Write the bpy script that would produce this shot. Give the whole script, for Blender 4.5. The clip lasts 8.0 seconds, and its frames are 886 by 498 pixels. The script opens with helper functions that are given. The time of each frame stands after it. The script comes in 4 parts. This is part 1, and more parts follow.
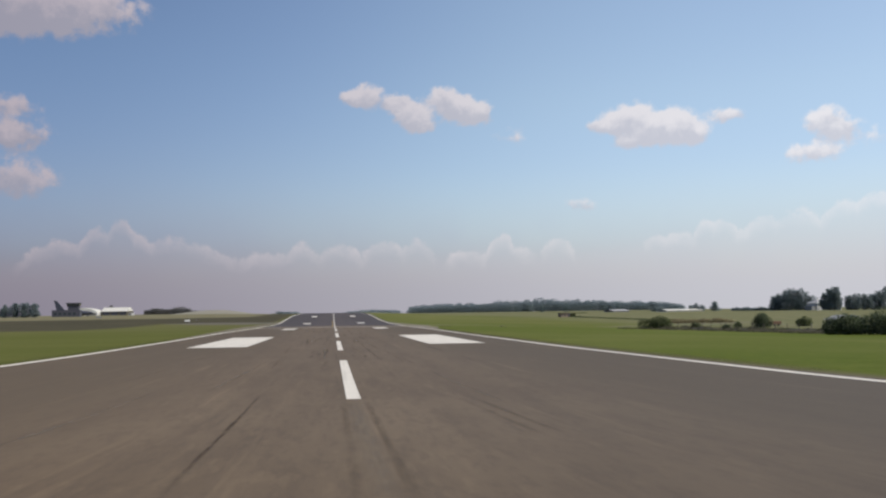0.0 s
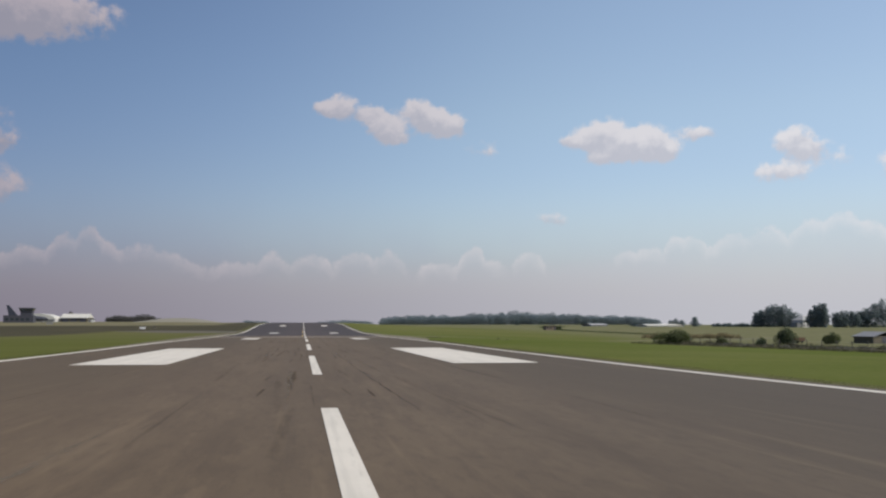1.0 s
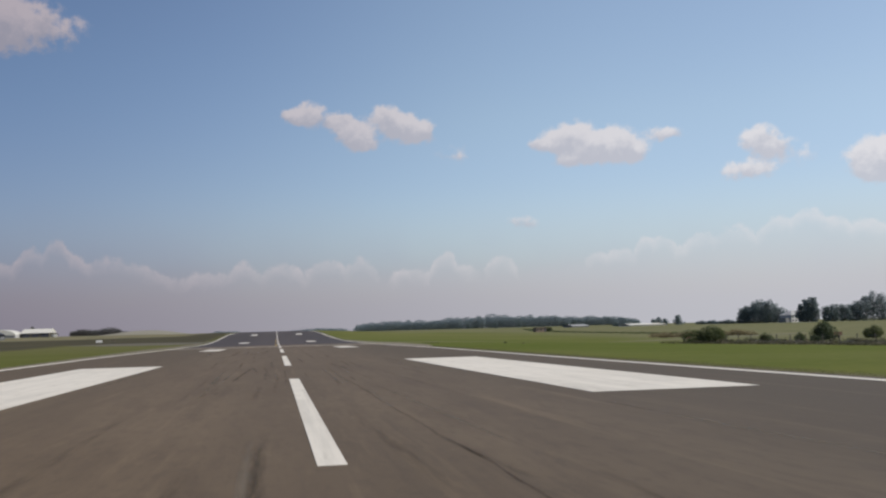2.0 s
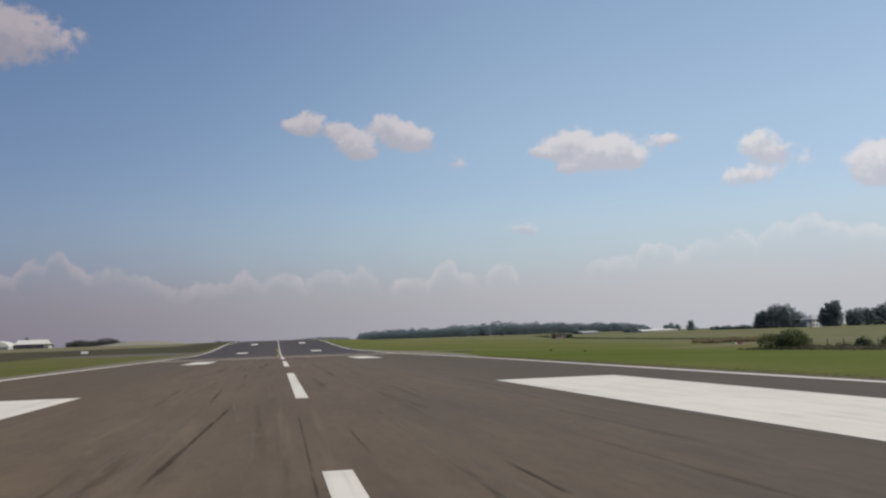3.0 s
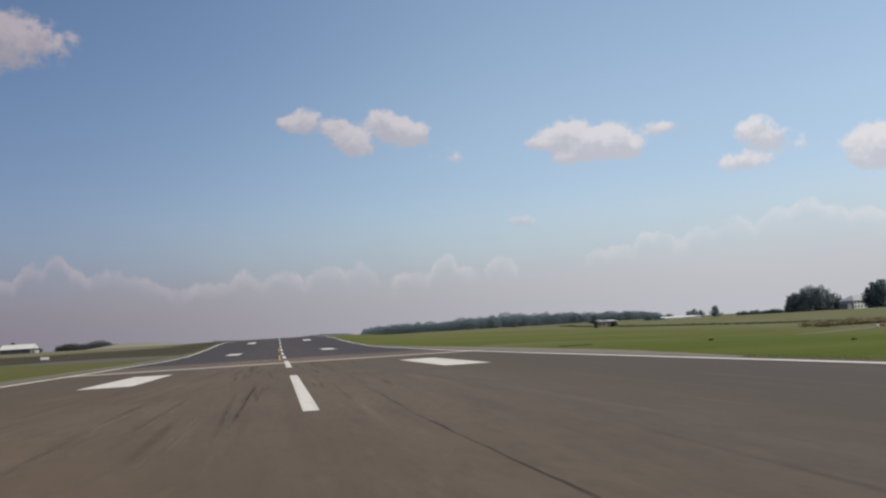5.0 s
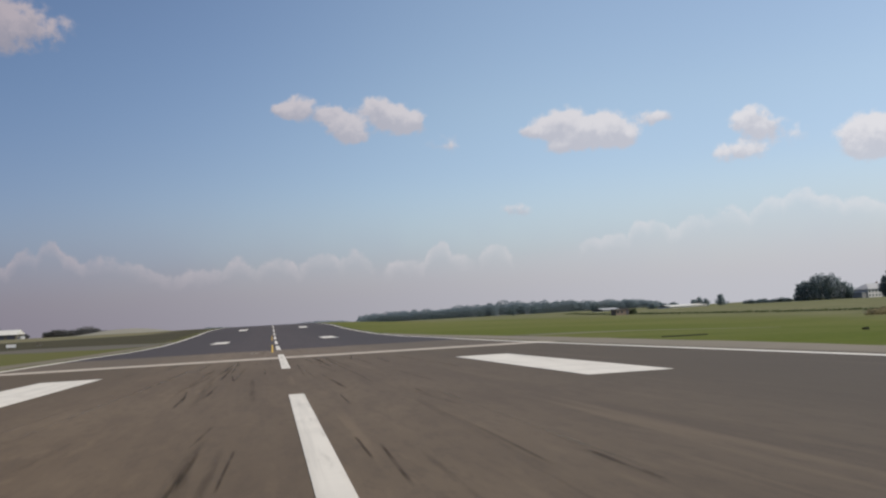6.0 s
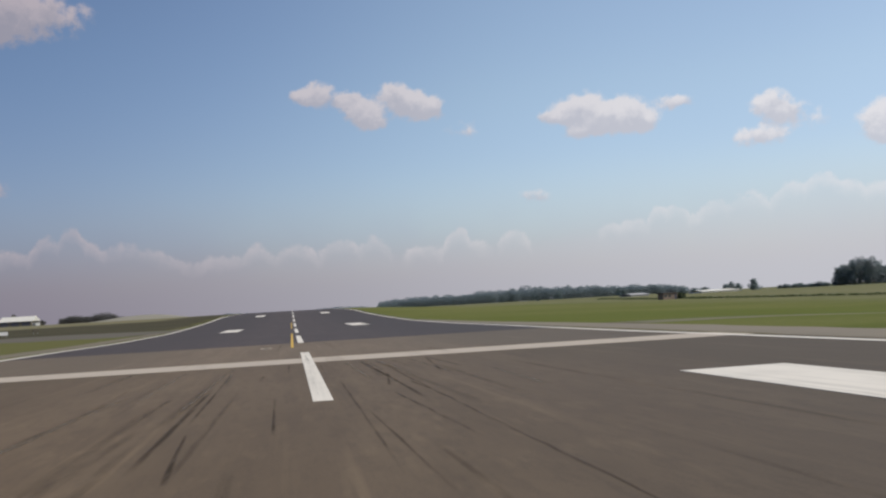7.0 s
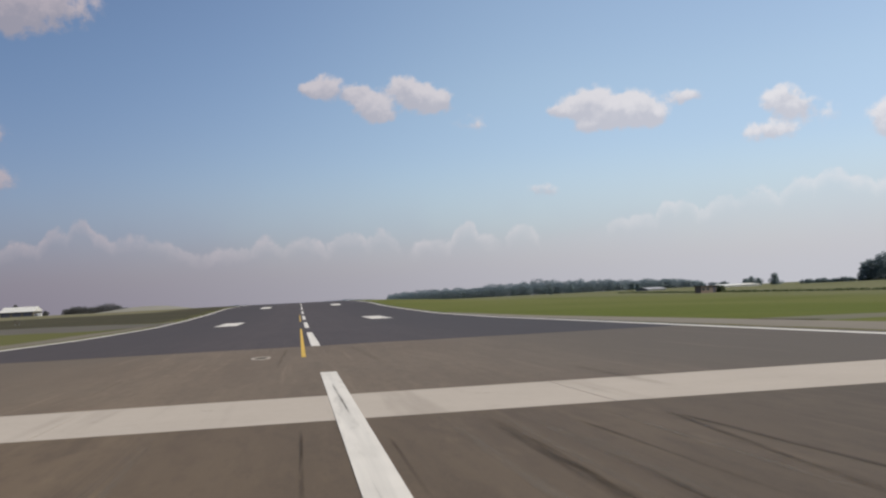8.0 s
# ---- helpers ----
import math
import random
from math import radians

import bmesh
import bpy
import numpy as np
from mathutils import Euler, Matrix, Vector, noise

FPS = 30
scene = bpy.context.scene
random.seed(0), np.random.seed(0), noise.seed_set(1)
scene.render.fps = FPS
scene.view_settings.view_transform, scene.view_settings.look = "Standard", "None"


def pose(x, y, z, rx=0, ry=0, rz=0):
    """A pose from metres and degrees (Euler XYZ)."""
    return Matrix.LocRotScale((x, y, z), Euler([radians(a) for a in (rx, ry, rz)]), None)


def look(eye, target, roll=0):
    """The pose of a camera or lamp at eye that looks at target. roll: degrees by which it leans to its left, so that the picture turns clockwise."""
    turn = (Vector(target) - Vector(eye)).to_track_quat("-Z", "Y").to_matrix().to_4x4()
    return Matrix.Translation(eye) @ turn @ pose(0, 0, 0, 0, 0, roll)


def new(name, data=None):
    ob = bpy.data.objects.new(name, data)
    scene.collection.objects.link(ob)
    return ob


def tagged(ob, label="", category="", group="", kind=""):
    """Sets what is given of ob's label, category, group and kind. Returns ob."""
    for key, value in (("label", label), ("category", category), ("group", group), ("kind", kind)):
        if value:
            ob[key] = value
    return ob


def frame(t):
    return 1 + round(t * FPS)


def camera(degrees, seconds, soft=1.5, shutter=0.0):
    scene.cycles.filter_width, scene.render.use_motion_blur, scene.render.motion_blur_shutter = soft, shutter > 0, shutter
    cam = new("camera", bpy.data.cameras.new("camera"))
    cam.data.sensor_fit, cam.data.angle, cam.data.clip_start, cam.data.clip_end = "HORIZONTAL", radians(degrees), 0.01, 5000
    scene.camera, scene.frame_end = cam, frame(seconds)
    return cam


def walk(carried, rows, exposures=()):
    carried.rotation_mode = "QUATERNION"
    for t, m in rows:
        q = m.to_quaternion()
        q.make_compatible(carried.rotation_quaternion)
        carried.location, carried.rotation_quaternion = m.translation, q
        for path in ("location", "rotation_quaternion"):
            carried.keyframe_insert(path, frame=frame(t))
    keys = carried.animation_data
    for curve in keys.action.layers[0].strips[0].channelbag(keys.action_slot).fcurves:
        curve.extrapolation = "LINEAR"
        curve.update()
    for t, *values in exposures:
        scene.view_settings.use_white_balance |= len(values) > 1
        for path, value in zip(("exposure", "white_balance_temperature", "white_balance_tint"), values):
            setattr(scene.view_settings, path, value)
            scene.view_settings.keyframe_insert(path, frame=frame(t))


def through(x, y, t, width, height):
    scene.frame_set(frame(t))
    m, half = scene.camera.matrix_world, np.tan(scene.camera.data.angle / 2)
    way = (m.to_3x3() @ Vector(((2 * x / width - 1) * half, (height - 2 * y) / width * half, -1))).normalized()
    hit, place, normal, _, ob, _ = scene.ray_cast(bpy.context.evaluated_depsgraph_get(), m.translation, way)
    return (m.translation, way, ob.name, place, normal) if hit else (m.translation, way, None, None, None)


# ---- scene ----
cam = camera(50.72, 8.0, soft=2.3)
PATH = [
    (0.0, -0.643, -29.594, 2.909, 3.520, 0.763, -6.727),
    (0.3, -0.636, -19.470, 2.585, 3.826, 0.203, -7.482),
    (0.5, -0.640, -12.811, 2.327, 4.122, 0.125, -7.863),
    (1.0, -0.759, 3.893, 2.057, 4.263, -0.090, -8.531),
    (1.5, -0.797, 19.948, 1.705, 4.626, 0.914, -9.577),
    (1.7, -0.813, 26.226, 1.592, 4.541, 1.263, -9.924),
    (2.8, -0.866, 59.681, 1.156, 4.971, 1.573, -10.356),
    (3.0, -0.864, 65.630, 1.094, 5.060, 1.908, -10.061),
    (3.3, -0.850, 74.514, 1.002, 5.163, 2.048, -9.905),
    (3.5, -0.889, 80.315, 0.951, 5.375, 1.978, -9.813),
    (4.0, -0.937, 95.251, 0.770, 5.280, 2.373, -9.760),
    (4.5, -0.900, 109.963, 0.683, 5.097, 3.352, -9.855),
    (4.7, -0.869, 115.657, 0.645, 4.923, 3.404, -9.877),
    (5.8, -0.661, 146.144, 0.405, 4.134, 3.300, -10.548),
    (6.0, -0.637, 151.706, 0.355, 3.940, 3.118, -10.385),
    (6.5, -0.630, 165.910, 0.223, 3.676, 3.560, -9.215),
    (7.0, -0.621, 178.780, 0.096, 3.146, 3.191, -9.239),
    (7.5, -0.660, 190.544, 0.005, 2.816, 3.483, -9.484),
    (8.0, -0.751, 202.959, -0.226, 2.769, 2.800, -8.775),
]
walk(cam, [(t, pose(x, y, z, 90 + p, r, w)) for t, x, y, z, p, r, w in PATH],
     exposures=((0.0, 0.12), (0.6, 0.02), (1.5, -0.03), (3.0, -0.10), (4.5, -0.07), (6.0, -0.03), (7.0, 0.0), (8.0, 0.02)))

# ---- world and sun ----
SUN_AZ, SUN_EL = 112.0, 50.0      # degrees clockwise from the runway's heading, degrees up
SKY = 0.10                       # strength of the world


def puff_list():
    """Cloud puffs: azimuth, elevation, half width, half height in degrees, and density."""
    rows = []
    # three small cumulus in a row
    rows += [(1.05, 12.7, 0.69, 0.37, 0.7), (2.26, 12.78, 1.01, 0.74, 0.9)]
    rows += [(4.16, 12.45, 0.73, 0.6, 0.8), (4.97, 11.66, 1.05, 0.84, 0.95), (5.57, 11.02, 0.69, 0.46, 0.6)]
    rows += [(6.82, 12.71, 0.86, 0.60, 0.9), (7.92, 12.02, 1.15, 0.8, 1.0), (9.05, 11.75, 0.92, 0.60, 0.85)]
    # thin wisps
    rows += [(10.14, 10.37, 0.92, 0.58, 0.2), (11.4, 10.11, 0.70, 0.56, 0.34), (11.8, 10.85, 0.92, 0.28, 0.2), (15.18, 6.05, 1.26, 0.46, 0.5)]
    # large flat-based cumulus
    rows += [(16.11, 10.76, 0.78, 0.33, 0.45), (17.19, 10.85, 0.92, 0.74, 0.8), (18.57, 11.15, 0.96, 0.88, 0.95), (19.8, 10.31, 1.37, 0.84, 0.95), (20.97, 10.66, 1.15, 0.88, 0.95), (22.06, 9.97, 0.87, 0.65, 0.8), (18.06, 9.63, 0.82, 0.37, 0.6)]
    rows += [(23.55, 11.05, 1.0, 0.46, 0.48), (24.43, 10.90, 0.85, 0.37, 0.40)]
    # stacked pair
    rows += [(29.35, 10.25, 1.20, 0.80, 0.78), (30.0, 9.62, 1.0, 0.55, 0.55), (28.6, 8.50, 1.85, 0.60, 0.66)]
    rows += [(31.91, 9.24, 1.15, 0.93, 0.26)]
    rows += [(35.61, 8.84, 1.37, 0.93, 0.95), (35.87, 7.91, 1.6, 0.7, 0.75), (37.25, 8.46, 2.06, 0.93, 0.8)]
    # high cloud
    rows += [(-16.79, 17.14, 5.1, 1.38, 1.0), (-19.98, 17.2, 4.08, 1.73, 1.0)]
    # side clouds
    rows += [(-18.12, 11.49, 1.36, 0.62, 0.6), (-18.15, 9.93, 2.04, 0.9, 0.75), (-17.83, 7.39, 2.18, 1.04, 0.75)]
    return [(az, el, 1.10 * rx, 1.12 * ry, density) for az, el, rx, ry, density in rows]


def bank_heads():
    """Cumulus heads of the far bank: azimuth, top, half width and drop in degrees."""
    rows = []
    rows += [(-12.3, 5.39, 0.7, 0.75), (-13.5, 4.81, 1.0, 0.82), (-11.6, 4.50, 1.2, 0.88), (-9.2, 4.32, 2.2, 0.75), (-6.9, 3.55, 1.4, 0.75)]
    rows += [(-15.4, 4.03, 2.0, 0.82), (-11.6, 3.62, 6.6, 0.75), (-1.8, 3.94, 1.1, 0.68), (0.4, 3.91, 1.4, 0.68), (-3.7, 3.41, 2.0, 0.48)]
    rows += [(-1.0, 3.36, 5.1, 0.54), (3.2, 4.16, 1.2, 0.61), (5.2, 4.23, 1.0, 0.75), (4.4, 3.58, 2.8, 0.54), (8.3, 3.52, 1.7, 0.75)]
    rows += [(10.4, 4.47, 0.9, 0.97), (11.0, 3.71, 2.1, 0.97), (13.8, 4.23, 0.8, 0.56), (13.5, 3.46, 3.8, 0.48), (17.2, 3.57, 2.7, 0.48)]
    rows += [(19.7, 4.23, 0.9, 0.61), (21.0, 4.34, 1.3, 0.61), (19.3, 3.88, 3.7, 0.54), (22.6, 5.00, 1.0, 1.35), (23.5, 5.09, 1.2, 1.48)]
    rows += [(24.5, 4.38, 0.8, 1.35), (23.3, 4.17, 2.9, 0.48), (26.0, 5.06, 1.3, 0.74), (27.6, 5.32, 1.6, 0.74), (26.9, 4.32, 3.7, 0.48)]
    rows += [(30.1, 5.74, 1.2, 0.86), (31.8, 5.96, 1.5, 0.97), (33.1, 5.51, 1.2, 0.97), (34.8, 5.20, 1.7, 0.74), (32.4, 4.71, 4.5, 0.61)]
    return rows


def build_world():
    world = bpy.data.worlds.new("World")
    scene.world = world
    world.use_nodes = True
    nt = world.node_tree
    nt.nodes.clear()

    def node(kind, **kw):
        n = nt.nodes.new(kind)
        for key, value in kw.items():
            if key == "op":
                n.operation = value
            else:
                n.inputs[int(key[1:])].default_value = value
        return n

    def math_(op, a, b=None, c=None, clamp=False):
        n = nt.nodes.new("ShaderNodeMath")
        n.operation, n.use_clamp = op, clamp
        for i, v in enumerate((a, b, c)):
            if v is None:
                continue
            if isinstance(v, (int, float)):
                n.inputs[i].default_value = v
            else:
                nt.links.new(v, n.inputs[i])
        return n.outputs[0]

    def mix(fac, a, b):
        n = nt.nodes.new("ShaderNodeMix")
        n.data_type = "RGBA"
        for socket, v in ((n.inputs[0], fac), (n.inputs[6], a), (n.inputs[7], b)):
            if isinstance(v, (int, float, tuple)):
                socket.default_value = v
            else:
                nt.links.new(v, socket)
        return n.outputs[2]

    def smooth(v, lo, hi):
        n = nt.nodes.new("ShaderNodeMapRange")
        n.interpolation_type = "SMOOTHSTEP"
        n.inputs[1].default_value, n.inputs[2].default_value = lo, hi
        nt.links.new(v, n.inputs[0])
        return n.outputs[0]

    coord = node("ShaderNodeTexCoord").outputs["Generated"]
    sep = node("ShaderNodeSeparateXYZ")
    nt.links.new(coord, sep.inputs[0])
    x, y, z = sep.outputs
    az = math_("MULTIPLY", math_("ARCTAN2", x, y), 180 / math.pi)
    el = math_("MULTIPLY", math_("ARCSINE", z), 180 / math.pi)

    sky = nt.nodes.new("ShaderNodeTexSky")
    sky.sky_type = "NISHITA"
    sky.sun_disc = False
    sky.sun_elevation, sky.sun_rotation = radians(SUN_EL), radians(SUN_AZ)
    sky.altitude, sky.air_density, sky.dust_density, sky.ozone_density = 50, 1.0, 1.5, 2.6
    base = sky.outputs[0]

    # haze towards the horizon, brighter towards the sun
    k = 1 / SKY
    toward = smooth(az, -27.0, 34.0)
    haze = mix(toward, (0.224 * k, 0.200 * k, 0.252 * k, 1), (0.535 * k, 0.538 * k, 0.588 * k, 1))
    haze_high = mix(toward, (0.212 * k, 0.236 * k, 0.350 * k, 1), (0.475 * k, 0.542 * k, 0.655 * k, 1))
    haze = mix(smooth(el, 1.5, 5.0), haze, haze_high)
    dim = mix(smooth(az, -24.0, 24.0), (0.81, 0.82, 0.90, 1), (1.72, 1.60, 1.54, 1))
    shaded = nt.nodes.new("ShaderNodeMix")
    shaded.data_type, shaded.blend_type = "RGBA", "MULTIPLY"
    shaded.inputs[0].default_value = 1.0
    nt.links.new(base, shaded.inputs[6])
    nt.links.new(dim, shaded.inputs[7])
    base = shaded.outputs[2]
    comb = node("ShaderNodeCombineXYZ")
    nt.links.new(az, comb.inputs[0])
    nt.links.new(el, comb.inputs[1])
    uv = comb.outputs[0]

    def noise_(scale, detail, vec, rough=0.55):
        n = nt.nodes.new("ShaderNodeTexNoise")
        n.inputs["Scale"].default_value, n.inputs["Detail"].default_value = scale, detail
        n.inputs["Roughness"].default_value = rough
        nt.links.new(vec, n.inputs["Vector"])
        return n.outputs[0], n.outputs[1]

    soft_noise, _ = noise_(0.16, 4.0, uv)
    layer = math_("ADD", el, math_("MULTIPLY", math_("SUBTRACT", soft_noise, 0.5), -2.2))
    low = math_("SUBTRACT", 1.0, smooth(layer, 0.5, 9.5))
    col = mix(math_("MULTIPLY", math_("POWER", low, 1.5), 0.97), base, haze)
    # dusky air away from the sun, paler air towards it
    dusk = math_("MULTIPLY", math_("SUBTRACT", 1.0, smooth(az, -20.0, 10.0)), math_("MULTIPLY", smooth(el, 1.0, 5.0), math_("SUBTRACT", 1.0, smooth(el, 5.5, 16.0))))
    glare = math_("MULTIPLY", smooth(az, -6.0, 14.0), smooth(el, 8.0, 13.0))
    for amount, tint in ((dusk, (0.95, 0.90, 0.94, 1)), (glare, (1.08, 1.06, 0.99, 1))):
        toned = nt.nodes.new("ShaderNodeMix")
        toned.data_type, toned.blend_type = "RGBA", "MULTIPLY"
        toned.inputs[7].default_value = tint
        nt.links.new(amount, toned.inputs[0])
        nt.links.new(col, toned.inputs[6])
        col = toned.outputs[2]

    # cumulus: soft unions of warped puffs, brighter towards their tops
    _, warp = noise_(1.3, 4.0, uv, 0.55)
    shift = node("ShaderNodeVectorMath", op="MULTIPLY_ADD")
    nt.links.new(warp, shift.inputs[0])
    shift.inputs[1].default_value, shift.inputs[2].default_value = (0.56, 0.44, 0), (-0.28, -0.22, 0)
    moved = node("ShaderNodeVectorMath", op="ADD")
    nt.links.new(uv, moved.inputs[0])
    nt.links.new(shift.outputs[0], moved.inputs[1])
    field, heights = None, None
    for cx, cy, rx, ry, density in puff_list():
        scaled = node("ShaderNodeVectorMath", op="MULTIPLY_ADD")
        nt.links.new(moved.outputs[0], scaled.inputs[0])
        scaled.inputs[1].default_value, scaled.inputs[2].default_value = (1 / rx, 1 / ry, 0), (-cx / rx, -cy / ry, 0)
        square = node("ShaderNodeVectorMath", op="DOT_PRODUCT")
        nt.links.new(scaled.outputs[0], square.inputs[0])
        nt.links.new(scaled.outputs[0], square.inputs[1])
        g = math_("MULTIPLY", math_("POWER", 0.30, square.outputs["Value"]), density)
        up = node("ShaderNodeVectorMath", op="DOT_PRODUCT")
        nt.links.new(scaled.outputs[0], up.inputs[0])
        up.inputs[1].default_value = (0, 1, 0)
        lift = math_("MULTIPLY", g, up.outputs["Value"])
        field = g if field is None else math_("ADD", field, g)
        heights = lift if heights is None else math_("ADD", heights, lift)
    rise = math_("DIVIDE", heights, math_("ADD", field, 0.02))
    fine, _ = noise_(1.5, 5.0, uv, 0.52)
    # low bank of far cumulus along the horizon
    edge_noise, _ = noise_(0.28, 5.0, uv, 0.6)
    heads_at = node("ShaderNodeSeparateXYZ")
    nt.links.new(moved.outputs[0], heads_at.inputs[0])
    tops = {True: None, False: None}
    for cx, head, half, drop in bank_heads():
        away = math_("MULTIPLY_ADD", heads_at.outputs[0], 1 / half, -cx / half)
        dome = math_("MULTIPLY_ADD", math_("MULTIPLY", away, away), -drop, head)
        narrow = half < 2.3
        tops[narrow] = dome if tops[narrow] is None else math_("SMOOTH_MAX", tops[narrow], dome, 0.10)
    ragged = math_("MULTIPLY_ADD", edge_noise, 0.7, -0.35)
    billow, _ = noise_(0.9, 6.0, uv, 0.62)
    ragged = math_("MULTIPLY_ADD", fine, 0.60, math_("MULTIPLY_ADD", billow, 0.85, math_("SUBTRACT", ragged, 0.725)))
    ragged = math_("SUBTRACT", ragged, heads_at.outputs[1])
    depth, head_depth = math_("ADD", tops[False], ragged), math_("ADD", tops[True], ragged)
    bank = smooth(math_("MAXIMUM", depth, head_depth), -0.25, 0.95)
    above = smooth(math_("SUBTRACT", tops[True], tops[False]), -0.35, 0.35)
    crest = math_("MULTIPLY", math_("MULTIPLY", smooth(head_depth, -0.08, 0.30), above), math_("SUBTRACT", 1.0, smooth(head_depth, 0.12, 1.15)))
    crest = math_("MULTIPLY", crest, math_("MULTIPLY_ADD", toward, -0.25, 1.0))
    rough_edge = math_("ADD", math_("MULTIPLY", math_("SUBTRACT", fine, 0.5), 0.85), math_("MULTIPLY", math_("SUBTRACT", billow, 0.5), 0.75))
    body = math_("ADD", field, math_("MULTIPLY", rough_edge, smooth(field, 0.04, 0.35)))
    cover = smooth(body, 0.17, 0.60)
    cloud = mix(toward, (0.45 * k, 0.385 * k, 0.42 * k, 1), (0.785 * k, 0.760 * k, 0.780 * k, 1))
    cloud_dark = mix(toward, (0.31 * k, 0.29 * k, 0.345 * k, 1), (0.57 * k, 0.57 * k, 0.63 * k, 1))
    lit = math_("ADD", rise, math_("MULTIPLY", math_("SUBTRACT", billow, 0.5), 2.4))
    cloud_col = mix(smooth(lit, -0.55, 0.55), cloud_dark, cloud)
    low_fade = smooth(el, 2.5, 9.0)
    amount = math_("MULTIPLY", cover, math_("MULTIPLY_ADD", low_fade, 0.50, 0.38))
    rim = mix(toward, (0.285 * k, 0.262 * k, 0.310 * k, 1), (0.605 * k, 0.615 * k, 0.665 * k, 1))
    col = mix(math_("MULTIPLY", bank, math_("MULTIPLY", smooth(el, 0.0, 3.0), math_("MULTIPLY_ADD", toward, -0.12, 0.32))), col, rim)
    col = mix(math_("MULTIPLY", crest, math_("MULTIPLY_ADD", smooth(edge_noise, 0.38, 0.62), 0.26, math_("MULTIPLY_ADD", smooth(billow, 0.38, 0.66), 0.30, 0.16))), col, cloud)
    col = mix(amount, col, cloud_col)
    bg = nt.nodes.new("ShaderNodeBackground")
    bg.inputs[1].default_value = SKY
    nt.links.new(col, bg.inputs[0])
    out = nt.nodes.new("ShaderNodeOutputWorld")
    nt.links.new(bg.outputs[0], out.inputs[0])


build_world()
sun = new("sun", bpy.data.lights.new("sun", "SUN"))
sun.data.energy, sun.data.angle, sun.data.color = 2.9, radians(0.6), (1.0, 0.92, 0.74)
sa, se = radians(SUN_AZ), radians(SUN_EL)
sun.matrix_world = look((60, 0, 80), Vector((60, 0, 80)) - Vector((math.sin(sa) * math.cos(se), math.cos(sa) * math.cos(se), math.sin(se))))

# ---- materials ----


class Mat:
    """A small builder for procedural node materials."""

    def __init__(self, name, rough=0.8, metal=0.0, spec=0.5):
        self.mat = bpy.data.materials.new(name)
        self.mat.use_nodes = True
        self.nt = self.mat.node_tree
        self.bsdf = self.nt.nodes["Principled BSDF"]
        self.bsdf.inputs["Roughness"].default_value = rough
        self.bsdf.inputs["Metallic"].default_value = metal
        self.bsdf.inputs["Specular IOR Level"].default_value = spec
        self.coord = self.nt.nodes.new("ShaderNodeTexCoord").outputs["Object"]

    def put(self, socket, v):
        if isinstance(v, (int, float)):
            socket.default_value = v
        elif isinstance(v, tuple):
            socket.default_value = (*v, 1) if len(v) == 3 and socket.type == "RGBA" else v
        else:
            self.nt.links.new(v, socket)

    def noise(self, scale, detail=4.0, stretch=(1, 1, 1), rough=0.55, offset=(0, 0, 0)):
        m = self.nt.nodes.new("ShaderNodeMapping")
        m.inputs["Scale"].default_value = stretch
        m.inputs["Location"].default_value = offset
        self.nt.links.new(self.coord, m.inputs["Vector"])
        n = self.nt.nodes.new("ShaderNodeTexNoise")
        n.inputs["Scale"].default_value, n.inputs["Detail"].default_value = scale, detail
        n.inputs["Roughness"].default_value = rough
        self.nt.links.new(m.outputs[0], n.inputs["Vector"])
        return n.outputs[0]

    def step(self, v, lo, hi):
        n = self.nt.nodes.new("ShaderNodeMapRange")
        n.interpolation_type = "SMOOTHSTEP"
        self.put(n.inputs[0], v)
        self.put(n.inputs[1], lo)
        self.put(n.inputs[2], hi)
        return n.outputs[0]

    def math(self, op, a, b=0.0, c=0.0):
        n = self.nt.nodes.new("ShaderNodeMath")
        n.operation = op
        for i, v in enumerate((a, b, c)):
            self.put(n.inputs[i], v)
        return n.outputs[0]

    def mix(self, fac, a, b, blend="MIX"):
        n = self.nt.nodes.new("ShaderNodeMix")
        n.data_type, n.blend_type = "RGBA", blend
        self.put(n.inputs[0], fac)
        self.put(n.inputs[6], a)
        self.put(n.inputs[7], b)
        return n.outputs[2]

    def xyz(self):
        n = self.nt.nodes.new("ShaderNodeSeparateXYZ")
        self.nt.links.new(self.coord, n.inputs[0])
        return n.outputs

    def island(self):
        return self.nt.nodes.new("ShaderNodeNewGeometry").outputs["Random Per Island"]

    def color(self, v):
        self.put(self.bsdf.inputs["Base Color"], v)
        return self

    def bump(self, height, strength=0.3, distance=0.02):
        n = self.nt.nodes.new("ShaderNodeBump")
        n.inputs["Strength"].default_value, n.inputs["Distance"].default_value = strength, distance
        self.nt.links.new(height, n.inputs["Height"])
        self.nt.links.new(n.outputs[0], self.bsdf.inputs["Normal"])
        return self


def plain(name, a, b, rough=0.7, scale=1.2, metal=0.0, bump=0.15, spec=0.5):
    """Two close colours mixed by patches and grain."""
    m = Mat(name, rough, metal, spec)
    big, small = m.noise(scale), m.noise(scale * 14, 3.0)
    m.color(m.mix(m.math("MULTIPLY_ADD", small, 0.4, m.math("MULTIPLY", big, 0.6)), a, b))
    m.bump(small, bump, 0.01)
    return m.mat


